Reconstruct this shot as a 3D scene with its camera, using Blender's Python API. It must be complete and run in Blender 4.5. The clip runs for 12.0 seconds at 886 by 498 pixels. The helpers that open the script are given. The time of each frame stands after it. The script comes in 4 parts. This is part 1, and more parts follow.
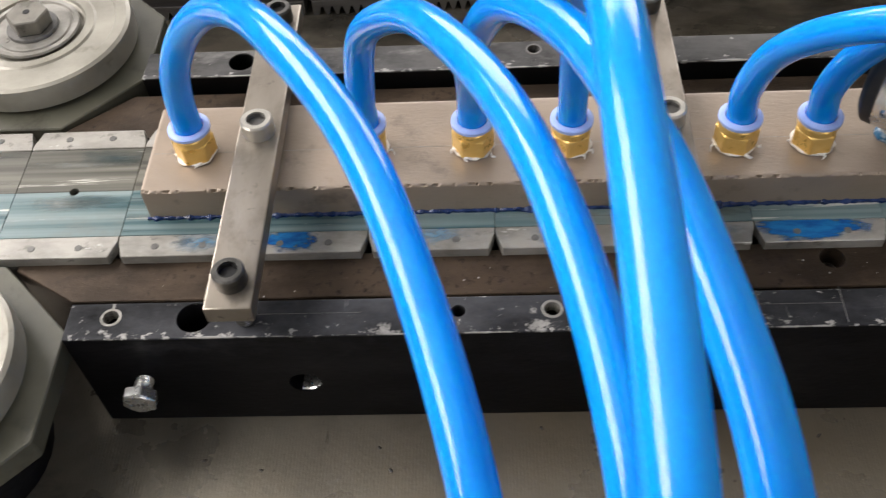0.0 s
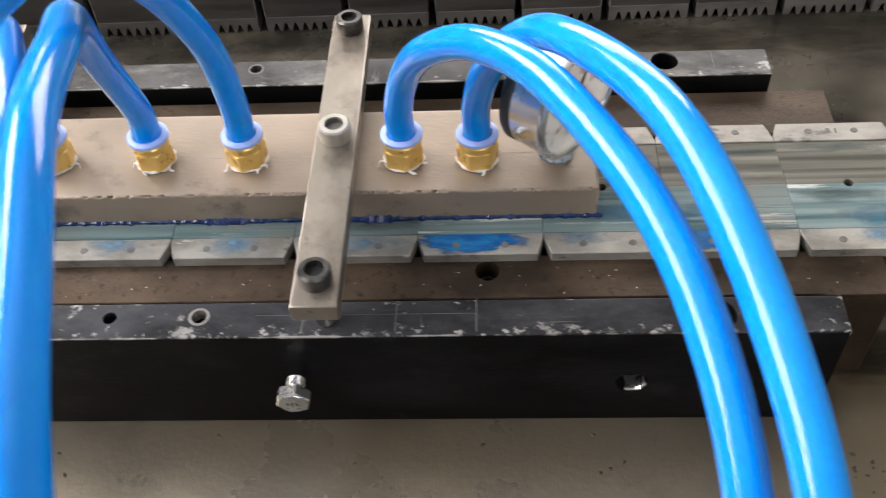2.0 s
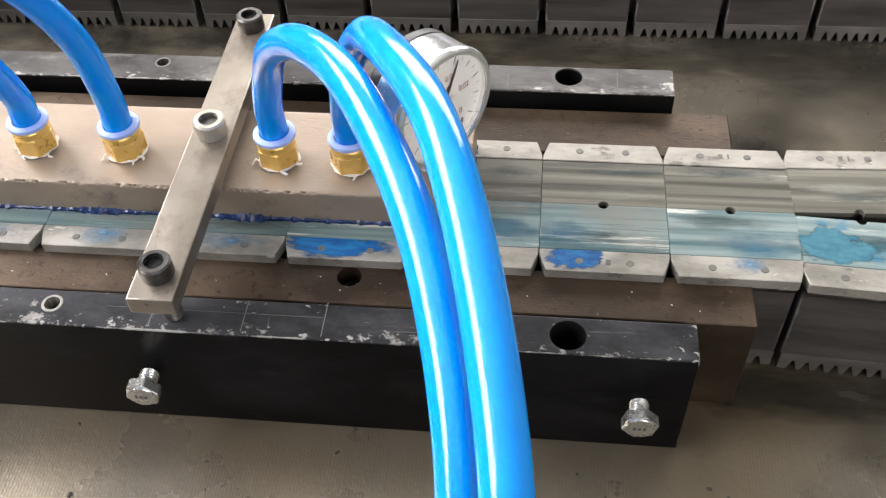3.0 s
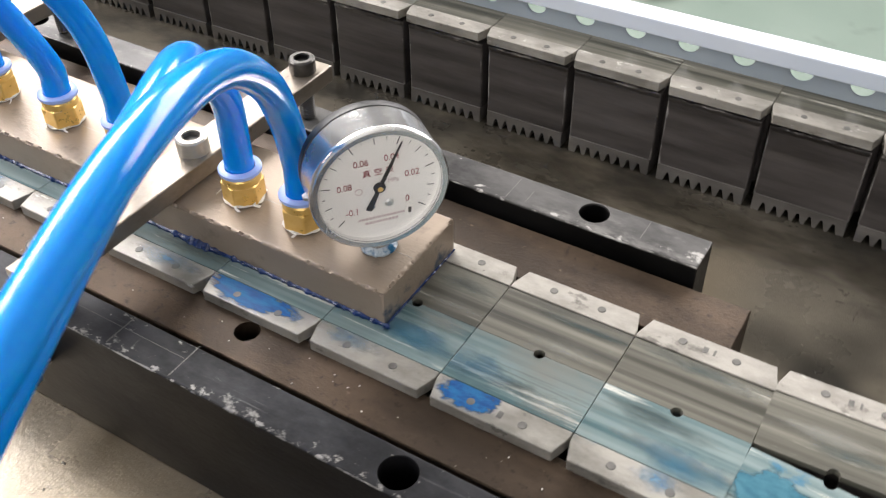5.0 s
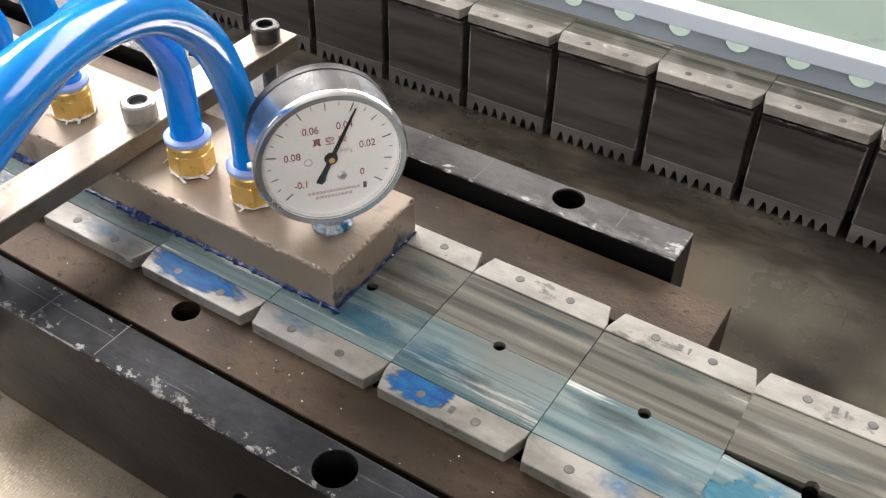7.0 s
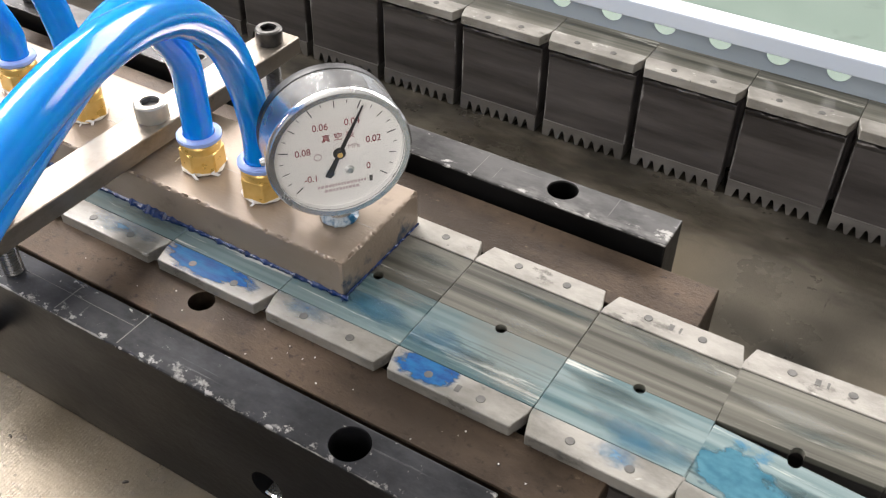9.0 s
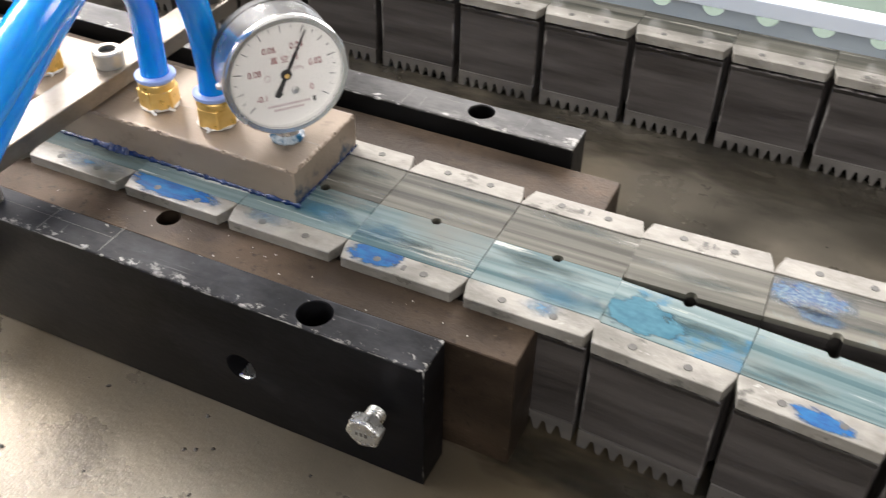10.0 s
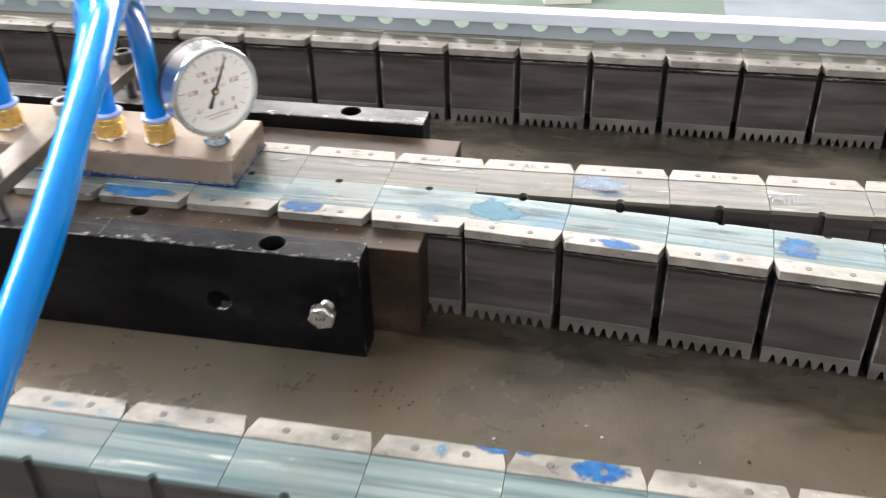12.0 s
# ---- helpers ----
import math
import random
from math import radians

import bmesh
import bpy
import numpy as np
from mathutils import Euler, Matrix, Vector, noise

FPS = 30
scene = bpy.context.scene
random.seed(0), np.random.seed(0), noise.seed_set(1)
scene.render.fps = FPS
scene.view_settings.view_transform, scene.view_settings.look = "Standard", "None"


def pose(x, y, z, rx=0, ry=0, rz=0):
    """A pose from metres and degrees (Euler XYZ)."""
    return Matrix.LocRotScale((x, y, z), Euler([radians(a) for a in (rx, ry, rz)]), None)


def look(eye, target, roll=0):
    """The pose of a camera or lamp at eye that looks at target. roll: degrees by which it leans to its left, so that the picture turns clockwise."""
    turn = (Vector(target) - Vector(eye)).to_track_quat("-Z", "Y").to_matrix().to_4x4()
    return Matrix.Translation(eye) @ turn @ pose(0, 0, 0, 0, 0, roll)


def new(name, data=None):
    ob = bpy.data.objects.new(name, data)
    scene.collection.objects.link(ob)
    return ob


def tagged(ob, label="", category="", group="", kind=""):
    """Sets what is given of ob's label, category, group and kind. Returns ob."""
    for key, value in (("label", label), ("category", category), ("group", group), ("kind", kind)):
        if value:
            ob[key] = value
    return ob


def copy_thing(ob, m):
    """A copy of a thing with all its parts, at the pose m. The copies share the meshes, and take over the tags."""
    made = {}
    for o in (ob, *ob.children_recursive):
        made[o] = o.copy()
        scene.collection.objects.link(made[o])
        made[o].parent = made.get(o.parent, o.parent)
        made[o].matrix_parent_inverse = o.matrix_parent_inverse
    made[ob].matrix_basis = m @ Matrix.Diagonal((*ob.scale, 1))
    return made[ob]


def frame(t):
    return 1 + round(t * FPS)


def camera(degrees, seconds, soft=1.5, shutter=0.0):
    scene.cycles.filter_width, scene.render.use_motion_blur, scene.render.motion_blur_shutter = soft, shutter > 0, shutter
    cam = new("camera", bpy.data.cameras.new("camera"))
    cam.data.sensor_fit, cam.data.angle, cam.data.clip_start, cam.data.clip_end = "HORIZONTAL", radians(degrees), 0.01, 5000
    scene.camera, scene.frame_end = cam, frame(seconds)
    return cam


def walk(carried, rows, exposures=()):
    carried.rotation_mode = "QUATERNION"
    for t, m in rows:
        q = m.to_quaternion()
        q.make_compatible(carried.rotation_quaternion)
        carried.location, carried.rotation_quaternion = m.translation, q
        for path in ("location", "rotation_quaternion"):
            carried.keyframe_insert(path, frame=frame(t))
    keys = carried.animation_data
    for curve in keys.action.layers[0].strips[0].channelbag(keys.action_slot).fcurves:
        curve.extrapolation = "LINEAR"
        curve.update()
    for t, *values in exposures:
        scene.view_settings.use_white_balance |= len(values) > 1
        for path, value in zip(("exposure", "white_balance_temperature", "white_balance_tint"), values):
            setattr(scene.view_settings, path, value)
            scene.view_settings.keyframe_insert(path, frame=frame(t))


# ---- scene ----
cam = camera(49.23, 12.0, soft=1.2, shutter=0.4)

PATH = [
    (0, (-0.0985, -0.3819, 0.4827), (-0.1175, -0.1315, 0.1713), -4.70),
    (0.5, (-0.0596, -0.3882, 0.4870), (-0.0767, -0.1329, 0.1795), -4.60),
    (1, (-0.0227, -0.3929, 0.4847), (-0.0318, -0.1356, 0.1787), -3.06),
    (1.5, (0.0247, -0.3970, 0.4909), (0.0155, -0.1403, 0.1844), -3.35),
    (2, (0.0876, -0.3967, 0.4796), (0.0671, -0.1369, 0.1762), -4.30),
    (2.5, (0.1545, -0.3833, 0.4703), (0.1221, -0.1238, 0.1676), -4.35),
    (3, (0.1825, -0.3888, 0.4692), (0.1459, -0.1264, 0.1695), -3.20),
    (3.5, (0.1897, -0.4040, 0.4699), (0.1587, -0.1357, 0.1749), -1.84),
    (3.7, (0.2068, -0.4053, 0.4685), (0.1667, -0.1379, 0.1738), -2.94),
    (5.3, (0.3616, -0.2819, 0.4029), (0.1931, -0.0267, 0.1451), -0.15),
    (5.5, (0.3564, -0.2781, 0.3927), (0.1904, -0.0209, 0.1352), 0.44),
    (6, (0.3556, -0.2688, 0.3882), (0.1919, -0.0124, 0.1285), 0.63),
    (6.5, (0.3569, -0.2708, 0.3891), (0.1954, -0.0136, 0.1288), 0.93),
    (7, (0.3573, -0.2709, 0.3890), (0.1977, -0.0142, 0.1270), 1.11),
    (9, (0.3628, -0.2944, 0.3994), (0.2073, -0.0340, 0.1386), 0.89),
    (9.5, (0.3843, -0.3520, 0.3939), (0.2430, -0.0760, 0.1412), 1.33),
    (10, (0.3987, -0.3792, 0.3977), (0.2700, -0.0994, 0.1426), 1.13),
    (10.5, (0.4007, -0.4032, 0.3950), (0.3272, -0.1058, 0.1378), 3.52),
    (11, (0.3979, -0.4539, 0.4086), (0.3644, -0.1438, 0.1581), 2.80),
    (11.5, (0.3949, -0.5062, 0.4192), (0.3593, -0.1881, 0.1793), 0.74),
    (12, (0.4303, -0.6099, 0.4413), (0.3613, -0.2864, 0.2163), -1.35),
]
walk(cam, [(t, look(eye, target, roll)) for t, eye, target, roll in PATH], [(0, -0.40), (2, -0.02), (3, 0.28), (3.7, 0.34), (5.5, 0.08), (9, 0.2), (12, 0.46)])

# ---- world and light ----
world = bpy.data.worlds.new("workshop_daylight")
scene.world = world
world.use_nodes = True
wn = world.node_tree.nodes
sky = wn.new("ShaderNodeTexSky")
sky.sky_type, sky.sun_disc, sky.sun_elevation, sky.sun_rotation = "NISHITA", False, radians(40), radians(-60)
wn["Background"].inputs["Strength"].default_value = 0.12
world.node_tree.links.new(sky.outputs["Color"], wn["Background"].inputs["Color"])


def window_light(name, place, aim, wide, high, watts, colour):
    data = bpy.data.lights.new(name, "AREA")
    data.shape, data.size, data.size_y, data.energy, data.color = "RECTANGLE", wide, high, watts, colour
    ob = new(name, data)
    ob.matrix_world = look(place, aim)
    return ob


window_light("window_light_far", (0.3, 3.93, 1.6), (0.3, 0.0, 1.6), 4.4, 1.7, 185, (1.0, 0.94, 0.92))
window_light("window_light_side", (-2.93, 0.6, 2.75), (0.0, 0.6, 2.75), 5.2, 2.3, 520, (1.0, 0.95, 0.93))
window_light("window_light_south", (1.7, -2.93, 1.7), (1.7, 0.0, 1.7), 2.4, 1.6, 55, (1.0, 0.94, 0.91))

# ---- materials ----


def surf(name, c1, c2, scale=40.0, stretch=(1, 1, 1), rough=(0.4, 0.6), metal=0.0, bump=0.15, bscale=500.0,
         spots=(), coat=0.0, rand=True, detail=6.0, gloss=0.5, span=(0.3, 0.7)):
    """A worn surface: two tones on a noise, spots (colour, scale, threshold, softness, stretch, lift), fine relief."""
    m = bpy.data.materials.new(name)
    m.use_nodes = True
    n, link = m.node_tree.nodes, m.node_tree.links.new
    bsdf = n["Principled BSDF"]
    tc = n.new("ShaderNodeTexCoord")
    base = tc.outputs["Object"]
    if rand:
        info = n.new("ShaderNodeObjectInfo")
        mul = n.new("ShaderNodeMath")
        mul.operation = "MULTIPLY"
        mul.inputs[1].default_value = 37.0
        link(info.outputs["Random"], mul.inputs[0])
        add = n.new("ShaderNodeVectorMath")
        add.operation = "ADD"
        link(base, add.inputs[0])
        link(mul.outputs[0], add.inputs[1])
        base = add.outputs[0]

    def noise_of(sc, st, det):
        mp = n.new("ShaderNodeMapping")
        mp.inputs["Scale"].default_value = st
        link(base, mp.inputs["Vector"])
        t = n.new("ShaderNodeTexNoise")
        t.inputs["Scale"].default_value, t.inputs["Detail"].default_value = sc, det
        t.inputs["Roughness"].default_value = 0.68 if det > 7 else 0.6
        link(mp.outputs[0], t.inputs["Vector"])
        return t.outputs["Fac"]

    def ramp(fac, lo, hi):
        r = n.new("ShaderNodeMapRange")
        r.inputs["From Min"].default_value, r.inputs["From Max"].default_value = lo, hi
        link(fac, r.inputs["Value"])
        return r.outputs[0]

    def mix(fac, a, b):
        x = n.new("ShaderNodeMix")
        x.data_type = "RGBA"
        link(fac, x.inputs["Factor"])
        for sock, v in ((x.inputs["A"], a), (x.inputs["B"], b)):
            if isinstance(v, tuple):
                sock.default_value = (*v, 1)
            else:
                link(v, sock)
        return x.outputs["Result"]

    tone = noise_of(scale, stretch, detail)
    colour = mix(ramp(tone, *span), c1, c2)
    for c, sc, lo, soft, st, lift in spots:
        f = noise_of(sc, st, 8.0 if sc > 12 else 2.5)
        if lift:
            sep = n.new("ShaderNodeSeparateXYZ")
            link(tc.outputs["Object"], sep.inputs[0])
            for axis, start, end, gain in lift:
                r = n.new("ShaderNodeMapRange")
                for key, v in (("From Min", start), ("From Max", end), ("To Max", gain)):
                    r.inputs[key].default_value = v
                link(sep.outputs[axis], r.inputs["Value"])
                s = n.new("ShaderNodeMath")
                s.operation = "ADD"
                link(f, s.inputs[0])
                link(r.outputs[0], s.inputs[1])
                f = s.outputs[0]
        colour = mix(ramp(f, lo, lo + soft), colour, c)
    link(colour, bsdf.inputs["Base Color"])
    rr = n.new("ShaderNodeMapRange")
    rr.inputs["From Min"].default_value, rr.inputs["From Max"].default_value = 0.3, 0.7
    rr.inputs["To Min"].default_value, rr.inputs["To Max"].default_value = rough
    link(tone, rr.inputs["Value"])
    link(rr.outputs[0], bsdf.inputs["Roughness"])
    bsdf.inputs["Metallic"].default_value = metal
    bsdf.inputs["Specular IOR Level"].default_value = gloss
    bsdf.inputs["Coat Weight"].default_value, bsdf.inputs["Coat Roughness"].default_value = coat, 0.12
    if bump:
        b = n.new("ShaderNodeBump")
        b.inputs["Strength"].default_value, b.inputs["Distance"].default_value = bump, 0.0006
        link(noise_of(bscale, stretch, 4.0), b.inputs["Height"])
        link(b.outputs[0], bsdf.inputs["Normal"])
    return m


ONE = (1, 1, 1)
BLUE = (0.02, 0.13, 0.42)
PITCH = 0.0703    # length of a mould block
EDGE = PITCH / 2 - 0.0031    # outer corner of a mould body
bed_mat = surf("worn_steel_plate", (0.188, 0.168, 0.134), (0.280, 0.250, 0.200), 9, ONE, (0.24, 0.34), 0.58, 0.28, 260, rand=False, span=(0.36, 0.62),
               spots=(((0.165, 0.128, 0.078), 4.5, 0.44, 0.30, ONE, ()), ((0.115, 0.098, 0.070), 6, 0.54, 0.35, ONE, ()), ((0.115, 0.102, 0.080), 22, 0.56, 0.4, ONE, ()), ((0.030, 0.028, 0.025), 130, 0.69, 0.04, ONE, ()), ((0.035, 0.032, 0.027), 38, 0.68, 0.05, (2.2, 0.35, 1), ()),
                      ((0.20, 0.195, 0.18), 30, 0.64, 0.2, (0.2, 1.6, 1), ()), ((0.34, 0.33, 0.31), 420, 0.72, 0.04, ONE, ()),
                      # these three paint in shade and dark reflections beside the racks, oily at the edges
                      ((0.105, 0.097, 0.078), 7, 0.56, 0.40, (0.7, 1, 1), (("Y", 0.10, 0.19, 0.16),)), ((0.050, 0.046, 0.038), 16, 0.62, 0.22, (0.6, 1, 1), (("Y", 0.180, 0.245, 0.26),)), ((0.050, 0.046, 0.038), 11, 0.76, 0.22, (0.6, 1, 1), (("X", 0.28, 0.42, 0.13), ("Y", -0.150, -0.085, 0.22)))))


def milled(m, pitch, depth):
    """Shallow parallel cutter marks across a machined plate, fading in and out."""
    n, link = m.node_tree.nodes, m.node_tree.links.new
    bsdf = n["Principled BSDF"]
    under = bsdf.inputs["Normal"].links[0].from_socket
    tc, wave, fade, mul, b = (n.new("ShaderNode" + k) for k in ("TexCoord", "TexWave", "TexNoise", "Math", "Bump"))
    wave.wave_type, wave.bands_direction = "BANDS", "X"
    wave.inputs["Scale"].default_value = 0.314 / pitch
    wave.inputs["Distortion"].default_value, wave.inputs["Detail"].default_value, wave.inputs["Detail Scale"].default_value = 3.5, 3.0, 2.0
    fade.inputs["Scale"].default_value, fade.inputs["Detail"].default_value = 6.0, 2.0
    keep = n.new("ShaderNodeMapRange")
    keep.inputs["From Min"].default_value, keep.inputs["From Max"].default_value = 0.10, 1.0
    link(fade.outputs["Fac"], keep.inputs["Value"])
    mul.operation = "MULTIPLY"
    for tex in (wave, fade):
        link(tc.outputs["Object"], tex.inputs["Vector"])
    level = n.new("ShaderNodeMath")
    level.operation = "SUBTRACT"
    level.inputs[1].default_value = 0.5
    link(wave.outputs["Fac"], level.inputs[0])
    link(level.outputs[0], mul.inputs[0])
    link(keep.outputs[0], mul.inputs[1])
    link(mul.outputs[0], b.inputs["Height"])
    link(under, b.inputs["Normal"])
    b.inputs["Strength"].default_value, b.inputs["Distance"].default_value = 0.5, depth
    link(b.outputs[0], bsdf.inputs["Normal"])


milled(bed_mat, 0.0019, 0.00014)
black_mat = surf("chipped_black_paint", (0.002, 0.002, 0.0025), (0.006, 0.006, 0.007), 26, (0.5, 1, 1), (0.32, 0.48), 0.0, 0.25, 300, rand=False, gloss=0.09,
                 # first spot: upper face greyer than the sides; scratches and chips follow
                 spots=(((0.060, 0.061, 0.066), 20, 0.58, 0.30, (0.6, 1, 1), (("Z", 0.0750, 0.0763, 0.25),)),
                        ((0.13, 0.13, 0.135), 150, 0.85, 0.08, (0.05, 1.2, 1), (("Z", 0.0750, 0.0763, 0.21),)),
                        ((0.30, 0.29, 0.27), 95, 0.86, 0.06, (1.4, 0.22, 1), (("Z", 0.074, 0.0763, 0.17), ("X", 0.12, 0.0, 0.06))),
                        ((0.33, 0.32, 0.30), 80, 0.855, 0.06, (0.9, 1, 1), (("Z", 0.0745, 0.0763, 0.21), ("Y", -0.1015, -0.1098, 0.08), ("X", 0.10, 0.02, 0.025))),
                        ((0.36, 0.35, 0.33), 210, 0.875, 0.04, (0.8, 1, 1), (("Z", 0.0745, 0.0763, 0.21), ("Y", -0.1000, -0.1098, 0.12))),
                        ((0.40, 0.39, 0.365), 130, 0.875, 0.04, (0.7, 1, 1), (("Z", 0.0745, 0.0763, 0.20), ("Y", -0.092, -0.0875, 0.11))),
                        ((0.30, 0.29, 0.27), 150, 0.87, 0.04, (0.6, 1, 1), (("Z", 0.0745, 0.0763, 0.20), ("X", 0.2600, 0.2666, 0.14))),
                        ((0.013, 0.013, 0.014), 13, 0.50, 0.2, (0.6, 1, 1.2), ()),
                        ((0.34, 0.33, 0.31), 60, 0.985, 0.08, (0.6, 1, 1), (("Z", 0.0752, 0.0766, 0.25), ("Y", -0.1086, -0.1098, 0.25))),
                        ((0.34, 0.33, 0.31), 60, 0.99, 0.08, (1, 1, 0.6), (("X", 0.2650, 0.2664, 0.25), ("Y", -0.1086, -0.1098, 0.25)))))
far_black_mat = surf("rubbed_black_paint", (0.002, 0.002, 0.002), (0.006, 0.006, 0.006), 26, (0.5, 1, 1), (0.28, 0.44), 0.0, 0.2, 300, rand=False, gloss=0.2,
                     # first two spots: upper face greyer than the sides, then scratches and chips
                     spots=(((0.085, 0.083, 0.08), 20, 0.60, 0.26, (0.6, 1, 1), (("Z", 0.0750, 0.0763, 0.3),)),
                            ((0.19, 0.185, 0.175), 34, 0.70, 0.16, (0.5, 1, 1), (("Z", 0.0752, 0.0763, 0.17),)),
                            ((0.30, 0.29, 0.275), 85, 0.87, 0.06, (1.5, 0.22, 1), (("Z", 0.0745, 0.0763, 0.20),)),
                            ((0.36, 0.35, 0.33), 170, 0.87, 0.05, (0.6, 1, 1), (("Z", 0.0745, 0.0763, 0.20), ("Y", 0.099, 0.0908, 0.12))),
                            ((0.36, 0.35, 0.33), 150, 0.87, 0.05, (0.6, 1, 1), (("Z", 0.0745, 0.0763, 0.20), ("X", 0.252, 0.2665, 0.15))),
                            ((0.012, 0.012, 0.011), 60, 0.68, 0.06, (1, 1, 1), ()),
                            ((0.40, 0.39, 0.365), 60, 0.985, 0.08, (0.6, 1, 1), (("Z", 0.0752, 0.0766, 0.28), ("Y", 0.0920, 0.0908, 0.25))),
                            ((0.40, 0.39, 0.365), 60, 0.985, 0.08, (0.6, 1, 1), (("Z", 0.0752, 0.0766, 0.28), ("X", 0.2652, 0.2664, 0.25)))))
brown_mat = surf("oiled_brown_wear_rail", (0.036, 0.0255, 0.0175), (0.096, 0.0680, 0.0465), 24, (0.5, 1, 1), (0.34, 0.54), 0.6, 0.4, 900, rand=False, gloss=0.3, span=(0.38, 0.62),
                 spots=(((0.026, 0.020, 0.015), 220, 0.56, 0.12, ONE, ()), ((0.15, 0.112, 0.080), 260, 0.64, 0.08, (0.5, 1, 1), ()), ((0.036, 0.027, 0.020), 10, 0.54, 0.18, (0.4, 1, 1), ()),
                        ((0.115, 0.072, 0.043), 14, 0.60, 0.15, (0.6, 1, 1), ()), ((0.42, 0.39, 0.34), 430, 0.86, 0.04, ONE, (("Z", 0.0664, 0.0672, 0.10),)), ((0.34, 0.31, 0.27), 90, 0.90, 0.05, ONE, (("Z", 0.0664, 0.0672, 0.13), ("Y", -0.0770, -0.0790, 0.12)))))
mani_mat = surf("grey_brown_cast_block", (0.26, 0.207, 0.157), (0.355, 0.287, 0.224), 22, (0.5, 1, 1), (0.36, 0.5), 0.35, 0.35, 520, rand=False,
                # darker blotches gather down the sides; blue smears low, most at the right end
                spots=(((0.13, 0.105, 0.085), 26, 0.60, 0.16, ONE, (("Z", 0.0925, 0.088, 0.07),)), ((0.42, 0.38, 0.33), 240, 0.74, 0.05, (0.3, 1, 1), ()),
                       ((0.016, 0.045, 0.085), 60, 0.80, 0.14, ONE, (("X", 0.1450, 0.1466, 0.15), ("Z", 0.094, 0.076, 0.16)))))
clamp_mat = surf("brushed_steel_bar", (0.24, 0.208, 0.170), (0.38, 0.338, 0.282), 30, (1, 0.35, 1), (0.28, 0.42), 0.72, 0.2, 500,
                 spots=(((0.62, 0.58, 0.52), 90, 0.72, 0.06, (1, 0.4, 1), ()), ((0.15, 0.125, 0.10), 34, 0.52, 0.25, (1, 0.7, 1), ()), ((0.12, 0.10, 0.085), 110, 0.62, 0.1, ONE, ())))
dark_bolt_mat = surf("blackened_steel", (0.06, 0.058, 0.055), (0.14, 0.135, 0.125), 120, ONE, (0.28, 0.4), 0.8, 0.1, 900)
pale_bolt_mat = surf("zinc_bolt", (0.42, 0.40, 0.35), (0.56, 0.53, 0.47), 120, ONE, (0.3, 0.45), 0.6, 0.1, 900)
zinc_mat = surf("bright_zinc", (0.62, 0.62, 0.60), (0.8, 0.8, 0.78), 150, ONE, (0.2, 0.36), 0.9, 0.1, 900)
socket_mat = surf("socket_shadow_steel", (0.01, 0.01, 0.01), (0.025, 0.025, 0.025), 120, ONE, (0.5, 0.6), 0.4, 0.0)
strip_mat = surf("bare_aluminium_strip", (0.22, 0.21, 0.186), (0.37, 0.352, 0.315), 60, (0.6, 1, 1), (0.26, 0.46), 0.35, 0.5, 330, span=(0.38, 0.62),
                 spots=(((0.13, 0.125, 0.112), 80, 0.60, 0.08, (0.6, 1, 1), ()), ((0.60, 0.59, 0.55), 130, 0.64, 0.06, (0.5, 1, 1), ()), ((0.08, 0.076, 0.068), 210, 0.70, 0.04, ONE, ()), (BLUE, 30, 0.72, 0.05, ONE, ()), ((0.16, 0.27, 0.33), 24, 0.72, 0.18, (0.6, 1, 1), (("Y", -0.046, -0.036, 0.14),))))
far_strip_mat = surf("pitted_aluminium_strip", (0.23, 0.217, 0.19), (0.36, 0.342, 0.306), 60, (0.6, 1, 1), (0.42, 0.60), 0.35, 0.5, 330, span=(0.38, 0.62),
                     spots=(((0.14, 0.13, 0.115), 80, 0.58, 0.08, (0.6, 1, 1), ()), ((0.62, 0.60, 0.55), 130, 0.63, 0.06, (0.5, 1, 1), ()), ((0.07, 0.066, 0.058), 200, 0.68, 0.04, ONE, ()),))
near_top_mat = surf("oily_teal_mould_top", (0.070, 0.130, 0.142), (0.235, 0.297, 0.293), 62, (0.04, 2.3, 1), (0.24, 0.40), 0.08, 0.2, 420, coat=0.08, gloss=0.32, span=(0.34, 0.68), detail=2.2,
                    spots=(((0.035, 0.16, 0.27), 16, 0.60, 0.05, (0.7, 1, 1), ()), ((0.19, 0.195, 0.175), 16, 0.52, 0.2, (0.5, 1, 1), ()), ((0.045, 0.065, 0.066), 60, 0.58, 0.10, (0.05, 2.4, 1), ()),
                           ((0.60, 0.61, 0.56), 62, 0.61, 0.05, (0.10, 1.9, 1), ())))
far_top_mat = surf("oily_grey_mould_top", (0.055, 0.054, 0.043), (0.19, 0.182, 0.15), 62, (0.04, 2.3, 1), (0.28, 0.46), 0.08, 0.2, 420, coat=0.04, gloss=0.32, span=(0.34, 0.68), detail=2.2,
                   spots=(((0.05, 0.05, 0.042), 60, 0.58, 0.10, (0.05, 2.4, 1), ()), ((0.58, 0.56, 0.49), 62, 0.61, 0.05, (0.10, 1.9, 1), ()),
                          ((0.20, 0.27, 0.26), 14, 0.62, 0.12, ONE, ())))
